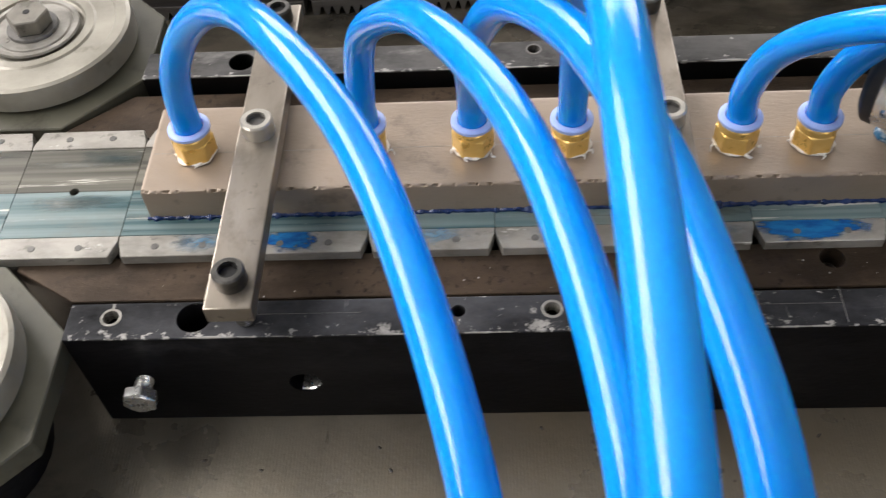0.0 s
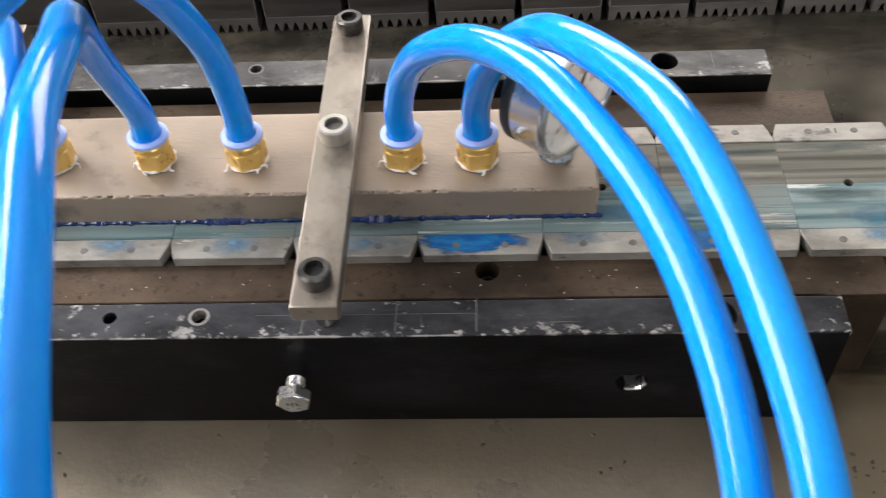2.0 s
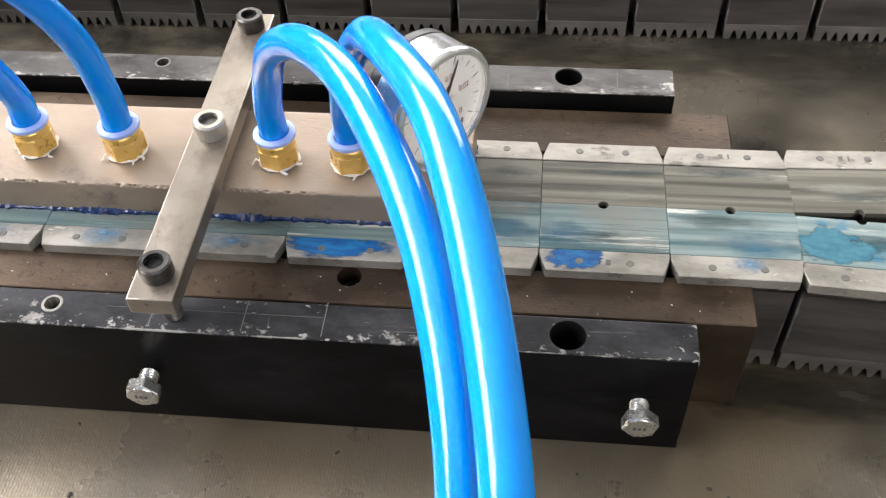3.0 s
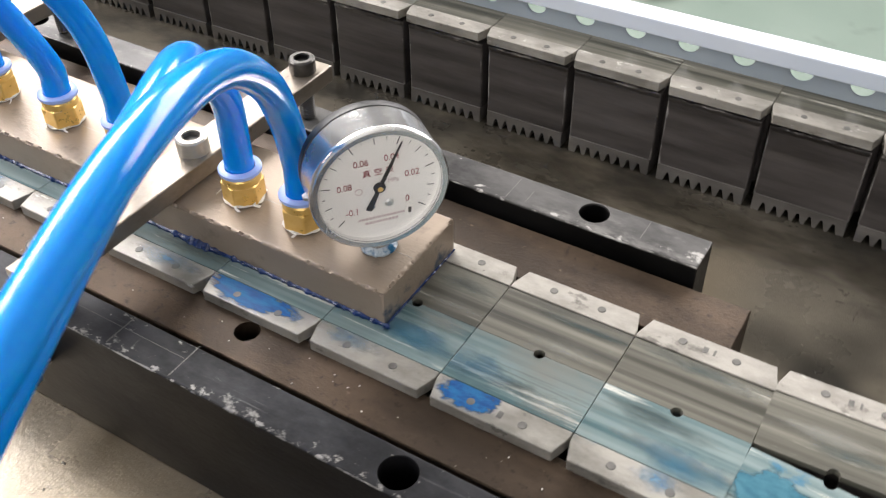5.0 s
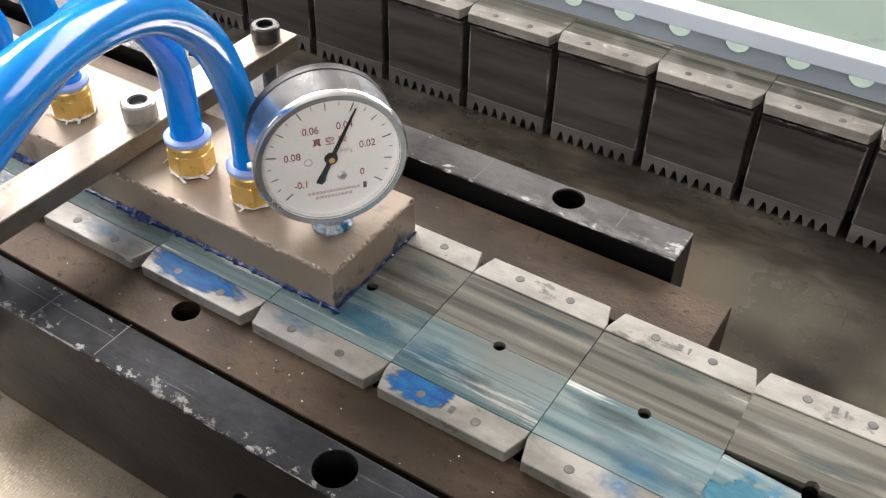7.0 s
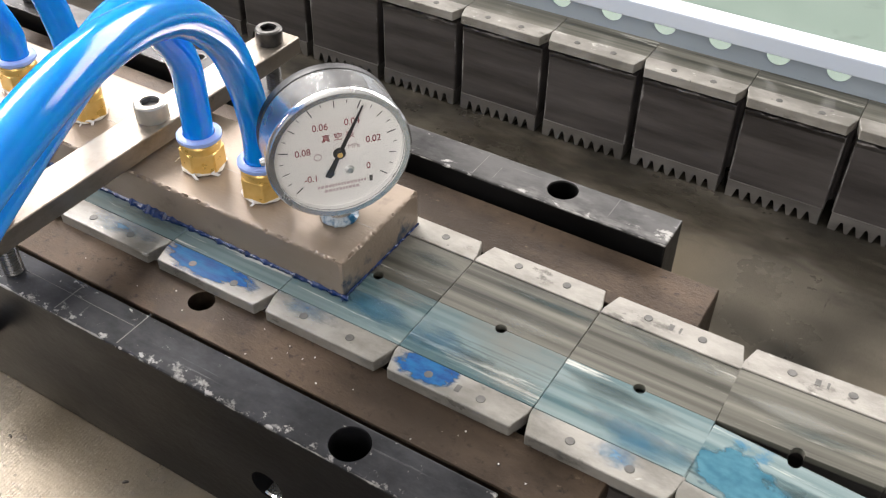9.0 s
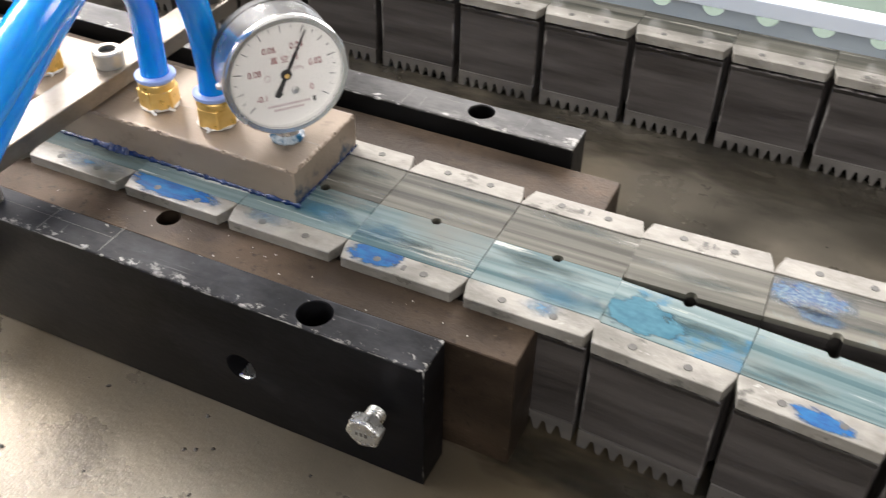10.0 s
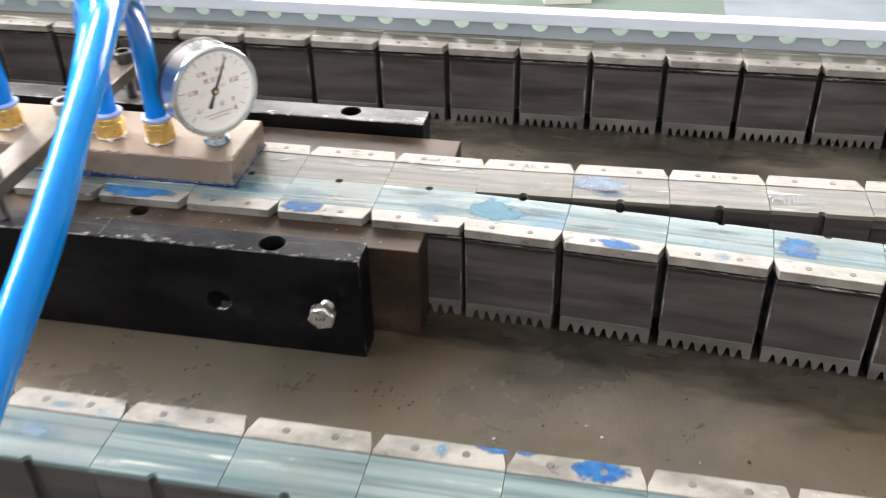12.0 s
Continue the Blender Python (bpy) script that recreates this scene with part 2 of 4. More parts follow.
body_mat = surf("greasy_dark_mould_side", (0.036, 0.032, 0.030), (0.092, 0.083, 0.078), 40, (0.22, 1, 1.9), (0.32, 0.55), 0.15, 0.6, 220, gloss=0.5, span=(0.34, 0.68),
                spots=(((0.12, 0.11, 0.10), 60, 0.68, 0.08, (0.12, 1, 2), ()), ((0.10, 0.09, 0.08), 170, 0.72, 0.05, (0.3, 1, 1), ()),
                       ((0.22, 0.21, 0.20), 70, 0.97, 0.12, (1, 1, 0.5), (("X", EDGE - 0.0028, EDGE - 0.0004, 0.26), ("Y", -0.0445, -0.0458, 0.24))),
                       ((0.22, 0.21, 0.20), 70, 0.97, 0.12, (1, 1, 0.5), (("X", 0.0028 - EDGE, 0.0004 - EDGE, 0.26), ("Y", -0.0445, -0.0458, 0.24)))))
rack_mat = surf("oiled_steel_rack", (0.095, 0.089, 0.082), (0.21, 0.198, 0.182), 50, (0.3, 1, 1), (0.3, 0.45), 0.4, 0.2, 500)
ledge_mat = surf("scuffed_steel_ledge", (0.015, 0.013, 0.012), (0.06, 0.055, 0.05), 50, (0.3, 1, 1), (0.3, 0.5), 0.2, 0.4, 300,
                 spots=(((0.30, 0.28, 0.26), 70, 0.60, 0.08, (0.3, 1, 1), (("Z", 0.0640, 0.0656, 0.10),)),))
pin_mat = surf("dull_dowel_pin", (0.10, 0.096, 0.09), (0.18, 0.173, 0.16), 200, ONE, (0.4, 0.55), 0.4, 0.0)
brass_mat = surf("nickel_free_brass", (0.76, 0.47, 0.11), (0.88, 0.61, 0.21), 130, ONE, (0.24, 0.38), 0.5, 0.08, 900)
ring_mat = surf("pale_blue_plastic_ring", (0.30, 0.42, 0.82), (0.40, 0.52, 0.90), 90, ONE, (0.3, 0.4), 0.0, 0.05)
tape_mat = surf("white_thread_tape", (0.78, 0.74, 0.68), (0.88, 0.86, 0.82), 200, ONE, (0.5, 0.7), 0.0, 0.2)
seal_mat = surf("glossy_blue_sealant", (0.002, 0.008, 0.034), (0.005, 0.032, 0.145), 150, ONE, (0.18, 0.34), 0.0, 0.6, 520, coat=0.0,
                spots=(((0.03, 0.10, 0.28), 340, 0.66, 0.05, ONE, ()),))
stem_seal_mat = surf("blue_smeared_white_tape", (0.02, 0.12, 0.24), (0.55, 0.62, 0.66), 110, ONE, (0.2, 0.4), 0.0, 0.4, 260, span=(0.44, 0.56))
chrome_mat = surf("satin_chrome_case", (0.86, 0.86, 0.86), (0.93, 0.93, 0.93), 40, ONE, (0.16, 0.30), 0.92, 0.03, 300)
rubber_mat = surf("black_case_back", (0.02, 0.02, 0.02), (0.04, 0.04, 0.04), 90, ONE, (0.4, 0.5), 0.0, 0.1)
dial_mat = surf("white_dial_card", (0.77, 0.755, 0.71), (0.81, 0.795, 0.75), 60, ONE, (0.5, 0.6), 0.0, 0.0)
ink_mat = surf("dark_red_print", (0.25, 0.05, 0.06), (0.30, 0.07, 0.08), 90, ONE, (0.5, 0.6), 0.0, 0.0)
black_ink_mat = surf("black_print", (0.03, 0.03, 0.03), (0.05, 0.05, 0.05), 90, ONE, (0.4, 0.5), 0.0, 0.0)
pale_ink_mat = surf("faded_pink_print", (0.50, 0.40, 0.40), (0.58, 0.48, 0.47), 300, ONE, (0.5, 0.6), 0.0, 0.0)
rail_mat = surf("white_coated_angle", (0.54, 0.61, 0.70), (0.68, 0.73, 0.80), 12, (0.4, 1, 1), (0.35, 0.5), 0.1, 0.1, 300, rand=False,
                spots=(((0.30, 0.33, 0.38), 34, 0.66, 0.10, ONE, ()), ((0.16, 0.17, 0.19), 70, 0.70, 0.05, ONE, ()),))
# the leg's grey holds the shade under the flange; the floor sheet shares it
leg_mat = surf("grey_sheet_shaded_leg", (0.27, 0.315, 0.35), (0.36, 0.41, 0.45), 14, (0.4, 1, 1), (0.4, 0.55), 0.1, 0.1, 300, rand=False)
wheel_mat = surf("machined_wheel", (0.25, 0.235, 0.195), (0.38, 0.36, 0.305), 30, ONE, (0.32, 0.5), 0.45, 0.25, 400,
                 spots=(((0.13, 0.122, 0.10), 40, 0.60, 0.14, ONE, ()), ((0.50, 0.48, 0.43), 120, 0.68, 0.08, ONE, ()), ((0.10, 0.095, 0.08), 14, 0.60, 0.2, ONE, ())))
old_bolt_mat = surf("dull_oily_bolt", (0.16, 0.15, 0.128), (0.27, 0.255, 0.22), 60, ONE, (0.3, 0.5), 0.6, 0.2, 500, spots=(((0.07, 0.064, 0.054), 70, 0.58, 0.12, ONE, ()),))
plate_mat = surf("grey_green_painted_plate", (0.062, 0.060, 0.042), (0.125, 0.120, 0.088), 16, ONE, (0.4, 0.55), 0.1, 0.2, 300, rand=False,
                 spots=(((0.035, 0.032, 0.023), 24, 0.56, 0.16, ONE, ()), ((0.19, 0.185, 0.145), 60, 0.66, 0.1, ONE, ())))
floor_mat = surf("pale_green_floor_paint", (0.165, 0.222, 0.185), (0.20, 0.26, 0.22), 3, ONE, (0.3, 0.5), 0.0, 0.08, 80, rand=False,
                 spots=(((0.135, 0.175, 0.148), 9, 0.64, 0.15, ONE, ()),))
wall_mat = surf("grey_wall_paint", (0.13, 0.13, 0.125), (0.17, 0.17, 0.165), 2, ONE, (0.7, 0.85), 0.0, 0.08, 60, rand=False)
def film(name, c1, c2, fine=5.0, rough=0.25, metal_bump=0.3, cover=0.66, soft=0.42, grain=3.0, peak=1.0, coat=0.2, gloss=0.5):
    """A thin film whose edge breaks up: opaque inside a ragged round, clear beyond it."""
    m = surf(name, c1, c2, grain, ONE, (rough * 0.7, rough * 1.3), 0.0, metal_bump, grain * 3, coat=coat, gloss=gloss, span=(0.38, 0.62))
    n, link = m.node_tree.nodes, m.node_tree.links.new
    tc, info = n.new("ShaderNodeTexCoord"), n.new("ShaderNodeObjectInfo")
    flat = n.new("ShaderNodeVectorMath")
    flat.operation = "LENGTH"
    link(tc.outputs["Object"], flat.inputs[0])
    mul = n.new("ShaderNodeMath")
    mul.operation = "MULTIPLY"
    mul.inputs[1].default_value = 41.0
    link(info.outputs["Random"], mul.inputs[0])
    add = n.new("ShaderNodeVectorMath")
    add.operation = "ADD"
    link(tc.outputs["Object"], add.inputs[0])
    link(mul.outputs[0], add.inputs[1])
    tot = flat.outputs["Value"]
    for scale, weight in ((0.9, 1.5), (fine, 1.1)):
        tex = n.new("ShaderNodeTexNoise")
        tex.inputs["Scale"].default_value, tex.inputs["Detail"].default_value = scale, 6.0
        link(add.outputs[0], tex.inputs["Vector"])
        w = n.new("ShaderNodeMath")
        w.operation = "MULTIPLY_ADD"
        w.inputs[1].default_value = weight
        link(tex.outputs["Fac"], w.inputs[0])
        link(tot, w.inputs[2])
        tot = w.outputs[0]
    r = n.new("ShaderNodeMapRange")
    r.inputs["From Min"].default_value, r.inputs["From Max"].default_value = cover + 1.52, cover + 1.52 - soft
    r.inputs["To Max"].default_value = peak
    link(tot, r.inputs["Value"])
    link(r.outputs[0], n["Principled BSDF"].inputs["Alpha"])
    return m


teal_film_mat = film("dried_teal_paint", (0.03, 0.13, 0.19), (0.06, 0.19, 0.25), 2.2, 0.4, 0.1, 0.80, 0.22, peak=0.9, coat=0.0, gloss=0.3)
blue_stain_mat = film("wet_blue_marking_paint", (0.003, 0.060, 0.22), (0.010, 0.140, 0.34), 3.4, 0.45, 0.3, 0.84, 0.34, 2.0, peak=0.97, coat=0.0, gloss=0.25)
pale_stain_mat = film("smeared_pale_blue_paint", (0.06, 0.19, 0.33), (0.20, 0.33, 0.42), 4.0, 0.35, 0.2, 0.66, 1.0, peak=0.75)
oil_film_mat = film("crinkled_oily_film", (0.006, 0.05, 0.19), (0.16, 0.25, 0.29), 8.0, 0.12, 0.8, 0.85, 0.4, 9.0, peak=0.92)
wet_film_mat = film("dark_wet_oil", (0.045, 0.075, 0.080), (0.075, 0.105, 0.105), 4.0, 0.16, 0.1, 0.72, 1.0, peak=0.6)
dry_film_mat = film("dry_pale_residue", (0.26, 0.265, 0.235), (0.36, 0.355, 0.315), 5.0, 0.45, 0.2, 0.66, 0.9, peak=0.45)
blue_wash_mat = film("thin_blue_wash", (0.03, 0.13, 0.22), (0.07, 0.20, 0.28), 3.0, 0.25, 0.1, 0.72, 0.8, peak=0.6)
# shade and dark reflection along the racks as a ragged film, partly oil
rack_shade_grime_mat = film("dark_rack_shade_and_oil", (0.028, 0.024, 0.017), (0.050, 0.044, 0.032), 3.0, 0.3, 0.2, 0.74, 0.9, peak=0.85)
ceiling_mat = surf("grey_ceiling_paint", (0.34, 0.34, 0.33), (0.40, 0.40, 0.39), 2, ONE, (0.7, 0.85), 0.0, 0.08, 60, rand=False)
chip_mat = surf("pale_swarf", (0.55, 0.53, 0.5), (0.75, 0.73, 0.7), 300, ONE, (0.35, 0.5), 0.3, 0.0)
dirt_mat = surf("dark_crumbs", (0.03, 0.028, 0.025), (0.07, 0.06, 0.05), 300, ONE, (0.6, 0.7), 0.0, 0.0)
orange_mat = surf("orange_paint", (0.55, 0.10, 0.03), (0.62, 0.14, 0.05), 20, ONE, (0.4, 0.5), 0.0, 0.05)

hose_mat = bpy.data.materials.new("glossy_blue_polyurethane")
hose_mat.use_nodes = True
hb = hose_mat.node_tree.nodes["Principled BSDF"]
hn = hose_mat.node_tree.nodes.new("ShaderNodeTexNoise")
hn.inputs["Scale"].default_value, hn.inputs["Detail"].default_value = 60, 5
hc = hose_mat.node_tree.nodes.new("ShaderNodeValToRGB")
hc.color_ramp.elements[0].color, hc.color_ramp.elements[1].color = (0.0010, 0.265, 0.80, 1), (0.002, 0.350, 0.93, 1)
htc = hose_mat.node_tree.nodes.new("ShaderNodeTexCoord")
hbump = hose_mat.node_tree.nodes.new("ShaderNodeBump")
hbump.inputs["Strength"].default_value, hbump.inputs["Distance"].default_value = 0.12, 0.0004
hl = hose_mat.node_tree.links.new
hl(htc.outputs["Object"], hn.inputs["Vector"])
hl(hn.outputs["Fac"], hc.inputs["Fac"])
hl(hc.outputs[0], hb.inputs["Base Color"])
hl(hn.outputs["Fac"], hbump.inputs["Height"])
hl(hbump.outputs[0], hb.inputs["Normal"])
hb.inputs["Roughness"].default_value = 0.14
hb.inputs["Subsurface Weight"].default_value = 0.8
hb.inputs["Subsurface Radius"].default_value = (0.003, 0.008, 0.015)
hb.inputs["Coat Weight"].default_value = 0.0
hb.inputs["Specular IOR Level"].default_value = 0.62

glass_mat = bpy.data.materials.new("gauge_glass")
glass_mat.use_nodes = True
gb = glass_mat.node_tree.nodes["Principled BSDF"]
gb.inputs["Transmission Weight"].default_value, gb.inputs["Roughness"].default_value, gb.inputs["IOR"].default_value = 1.0, 0.02, 1.25
gb.inputs["Base Color"].default_value = (0.98, 0.98, 0.98, 1)

# ---- mesh helpers ----


def part(name, bm, material, parent=None, label="", smooth=21):
    me = bpy.data.meshes.new(name)
    bm.normal_update()
    bm.to_mesh(me)
    bm.free()
    if material:
        me.materials.append(material)
    if smooth:
        for p in me.polygons:
            p.use_smooth = True
        me.set_sharp_from_angle(angle=radians(smooth))
    ob = new(name, me)
    ob.parent = parent
    if label:
        ob["label"] = label
    return ob


def thing(name, m, label, category, group="", kind=""):
    ob = new(name)
    ob.empty_display_size = 0.02
    ob.matrix_basis = m
    return tagged(ob, label, category, group, kind)


def box(x0, x1, y0, y1, z0, z1, bevel=0.0, bm=None, seg=2):
    one = bmesh.new()
    bmesh.ops.create_cube(one, size=1)
    for v in one.verts:
        v.co = ((x0 + x1) / 2 + v.co.x * (x1 - x0), (y0 + y1) / 2 + v.co.y * (y1 - y0), (z0 + z1) / 2 + v.co.z * (z1 - z0))
    if bevel:
        bmesh.ops.bevel(one, geom=one.edges[:], offset=bevel, segments=seg, profile=0.5, affect="EDGES")
    return merged(bm, one)


def merged(bm, one):
    if bm is None:
        return one
    me = bpy.data.meshes.new("scratch")
    one.to_mesh(me)
    one.free()
    bm.from_mesh(me)
    bpy.data.meshes.remove(me)
    return bm


def lathe(profile, m=None, seg=40, bm=None):
    """Turns (radius, height) points round z; m places it."""
    one = bmesh.new()
    rings = []
    for r, h in profile:
        if r < 1e-6:
            rings.append([one.verts.new((0, 0, h))])
        else:
            rings.append([one.verts.new((r * math.cos(a), r * math.sin(a), h)) for a in (2 * math.pi * k / seg for k in range(seg))])
    for a, b in zip(rings, rings[1:]):
        for k in range(seg):
            j = (k + 1) % seg
            if len(a) == 1:
                one.faces.new((a[0], b[k], b[j]))
            elif len(b) == 1:
                one.faces.new((a[j], a[k], b[0]))
            else:
                one.faces.new((a[k], b[k], b[j], a[j]))
    bmesh.ops.recalc_face_normals(one, faces=one.faces[:])
    if m is not None:
        one.transform(m)
    return merged(bm, one)


def prism(outline, h0, h1, m=None, bevel=0.0, bm=None):
    """A flat outline in x and y, drawn out from h0 to h1 along z."""
    one = bmesh.new()
    low = [one.verts.new((x, y, h0)) for x, y in outline]
    top = [one.verts.new((x, y, h1)) for x, y in outline]
    n = len(outline)
    one.faces.new(low[::-1])
    one.faces.new(top)
    for k in range(n):
        one.faces.new((low[k], low[(k + 1) % n], top[(k + 1) % n], top[k]))
    bmesh.ops.recalc_face_normals(one, faces=one.faces[:])
    if bevel:
        bmesh.ops.bevel(one, geom=one.edges[:], offset=bevel, segments=1, affect="EDGES")
    if m is not None:
        one.transform(m)
    return merged(bm, one)


def ngon(r, n, turn=0.0, cx=0.0, cy=0.0):
    return [(cx + r * math.cos(turn + 2 * math.pi * k / n), cy + r * math.sin(turn + 2 * math.pi * k / n)) for k in range(n)]


def drilled(bm, holes):
    """Cuts the bmeshes in holes out of bm and returns the result."""
    made = []
    for k, b in enumerate([bm, *holes]):
        me = bpy.data.meshes.new("scratch")
        b.to_mesh(me)
        b.free()
        made.append(new("scratch", me))
    for cutter in made[1:]:
        mod = made[0].modifiers.new("cut", "BOOLEAN")
        mod.object, mod.operation, mod.solver = cutter, "DIFFERENCE", "EXACT"
    bpy.context.view_layer.update()
    out = bmesh.new()
    res = bpy.data.meshes.new_from_object(made[0].evaluated_get(bpy.context.evaluated_depsgraph_get()))
    out.from_mesh(res)
    bpy.data.meshes.remove(res)
    for ob in made:
        me = ob.data
        bpy.data.objects.remove(ob)
        bpy.data.meshes.remove(me)
    return out


def pipe(points, r, steps=10, seg=20):
    """A round tube along a smooth line through the points."""
    pts = [Vector(p) for p in points]
    pts = [2 * pts[0] - pts[1], *pts, 2 * pts[-1] - pts[-2]]
    line = []
    for i in range(len(pts) - 3):
        a, b, c, d = pts[i:i + 4]
        for k in range(steps):
            f = k / steps
            line.append(0.5 * (2 * b + (c - a) * f + (2 * a - 5 * b + 4 * c - d) * f * f + (3 * b - a - 3 * c + d) * f ** 3))
    line.append(pts[-2])
    for _ in range(3):
        line = [line[0]] + [(line[i - 1] + 2 * line[i] + line[i + 1]) / 4 for i in range(1, len(line) - 1)] + [line[-1]]
    bm = bmesh.new()
    up, rings = Vector((0, 1, 0)), []
    for i, p in enumerate(line):
        t = (line[min(i + 1, len(line) - 1)] - line[max(i - 1, 0)]).normalized()
        side = t.cross(up).normalized()
        up = side.cross(t).normalized()
        rings.append([bm.verts.new(p + r * (math.cos(a) * side + math.sin(a) * up)) for a in (2 * math.pi * k / seg for k in range(seg))])
    for a, b in zip(rings, rings[1:]):
        for k in range(seg):
            j = (k + 1) % seg
            bm.faces.new((a[k], a[j], b[j], b[k]))
    bm.faces.new(rings[0][::-1])
    bm.faces.new(rings[-1])
    bmesh.ops.recalc_face_normals(bm, faces=bm.faces[:])
    return bm


def at(x, y, z, rx=0, ry=0, rz=0):
    return pose(x, y, z, rx, ry, rz)


BED = -0.006      # top of the machine bed
FLOOR = -0.86

# ---- the workshop ----
tagged(part("floor", box(-3.2, 3.7, -3.2, 4.2, FLOOR - 0.1, FLOOR), floor_mat), "pale green painted workshop floor", "floor", kind="structure")
CEIL = 4.4
tagged(part("ceiling", box(-3.2, 3.7, -3.2, 4.2, CEIL, CEIL + 0.15), ceiling_mat), "grey workshop ceiling", "ceiling", kind="structure")
tagged(part("wall_north", drilled(box(-3.2, 3.7, 4.0, 4.2, FLOOR, CEIL), [box(-1.9, 2.5, 3.8, 4.4, 0.75, 2.45)]), wall_mat), "grey wall with a wide window opening", "wall", kind="structure")
tagged(part("wall_south", drilled(box(-3.2, 3.7, -3.2, -3.0, FLOOR, CEIL), [box(0.5, 2.9, -3.4, -2.8, 0.9, 2.5)]), wall_mat), "grey workshop wall with a window opening", "wall", kind="structure")
tagged(part("wall_west", drilled(box(-3.2, -3.0, -3.0, 4.0, FLOOR, CEIL), [box(-3.4, -2.8, -2.0, 3.2, 1.6, 3.9)]), wall_mat), "grey wall with a high window opening", "wall", kind="structure")
tagged(part("wall_east", box(3.5, 3.7, -3.0, 4.0, FLOOR, CEIL), wall_mat), "plain grey workshop wall", "wall", kind="structure")

sheet = part("steel_sheet", box(0.75, 1.9, 2.75, 3.4, FLOOR, FLOOR + 0.012, 0.003), leg_mat)
tagged(sheet, "flat grey sheet lying on the pale green floor", "metal sheet")
carton = thing("carton", at(0.16, 3.02, FLOOR, 0, 0, 12), "small closed white carton standing on the floor", "carton")
part("box_body", box(-0.09, 0.09, -0.07, 0.07, 0, 0.10, 0.004), tape_mat, carton)
part("lid_flap", box(-0.09, 0.09, -0.07, -0.002, 0.10, 0.103, 0.001), tape_mat, carton)
part("lid_flap", box(-0.09, 0.09, 0.002, 0.07, 0.10, 0.103, 0.001), tape_mat, carton)

tool = thing("hand_tool", at(-0.58, 2.27, FLOOR, 0, 0, -20), "orange hand tool with dark grip lying on the floor", "hand tool")
part("handle", pipe([(0.10, -0.05, 0.025), (0.13, -0.01, 0.03), (0.13, 0.04, 0.03), (0.09, 0.08, 0.03), (0.03, 0.09, 0.025)], 0.022, 8, 16), orange_mat, tool, "orange curved handle", smooth=60)
part("tool_body", box(-0.16, 0.075, -0.035, 0.045, 0.0, 0.055, 0.012), rubber_mat, tool, "dark grip body")
part("end_cap", lathe([(0, -0.02), (0.03, -0.02), (0.033, -0.015), (0.033, 0.03), (0, 0.035)], at(-0.18, 0.0, 0.034, 0, -90), 24), orange_mat, tool, smooth=40)

# ---- the machine bed ----
bed = thing("machine_bed", at(0, 0, 0), "worn grey-brown steel machine bed plate with oily stains", "machine bed")
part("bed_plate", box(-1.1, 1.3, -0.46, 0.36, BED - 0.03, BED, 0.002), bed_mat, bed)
# painted shade beside the racks, laid on as thin films with oily edges
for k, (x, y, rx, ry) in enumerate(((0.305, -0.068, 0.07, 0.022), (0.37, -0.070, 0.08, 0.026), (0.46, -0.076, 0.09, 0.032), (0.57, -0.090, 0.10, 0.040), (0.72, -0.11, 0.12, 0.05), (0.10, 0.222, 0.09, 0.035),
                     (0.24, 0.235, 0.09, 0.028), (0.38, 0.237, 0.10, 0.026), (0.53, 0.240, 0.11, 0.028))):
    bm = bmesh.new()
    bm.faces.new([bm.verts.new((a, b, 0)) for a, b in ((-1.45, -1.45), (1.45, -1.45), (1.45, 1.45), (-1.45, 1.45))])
    o = part("oil_stain", bm, rack_shade_grime_mat, bed, "shade along the racks painted in, with oily grime", smooth=0)
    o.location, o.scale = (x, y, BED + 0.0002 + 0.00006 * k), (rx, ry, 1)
for x in (-0.95, 1.15):
    for y in (-0.40, 0.30):
        part("leg", box(x - 0.04, x + 0.04, y - 0.04, y + 0.04, FLOOR, BED - 0.03, 0.003), black_mat, bed)


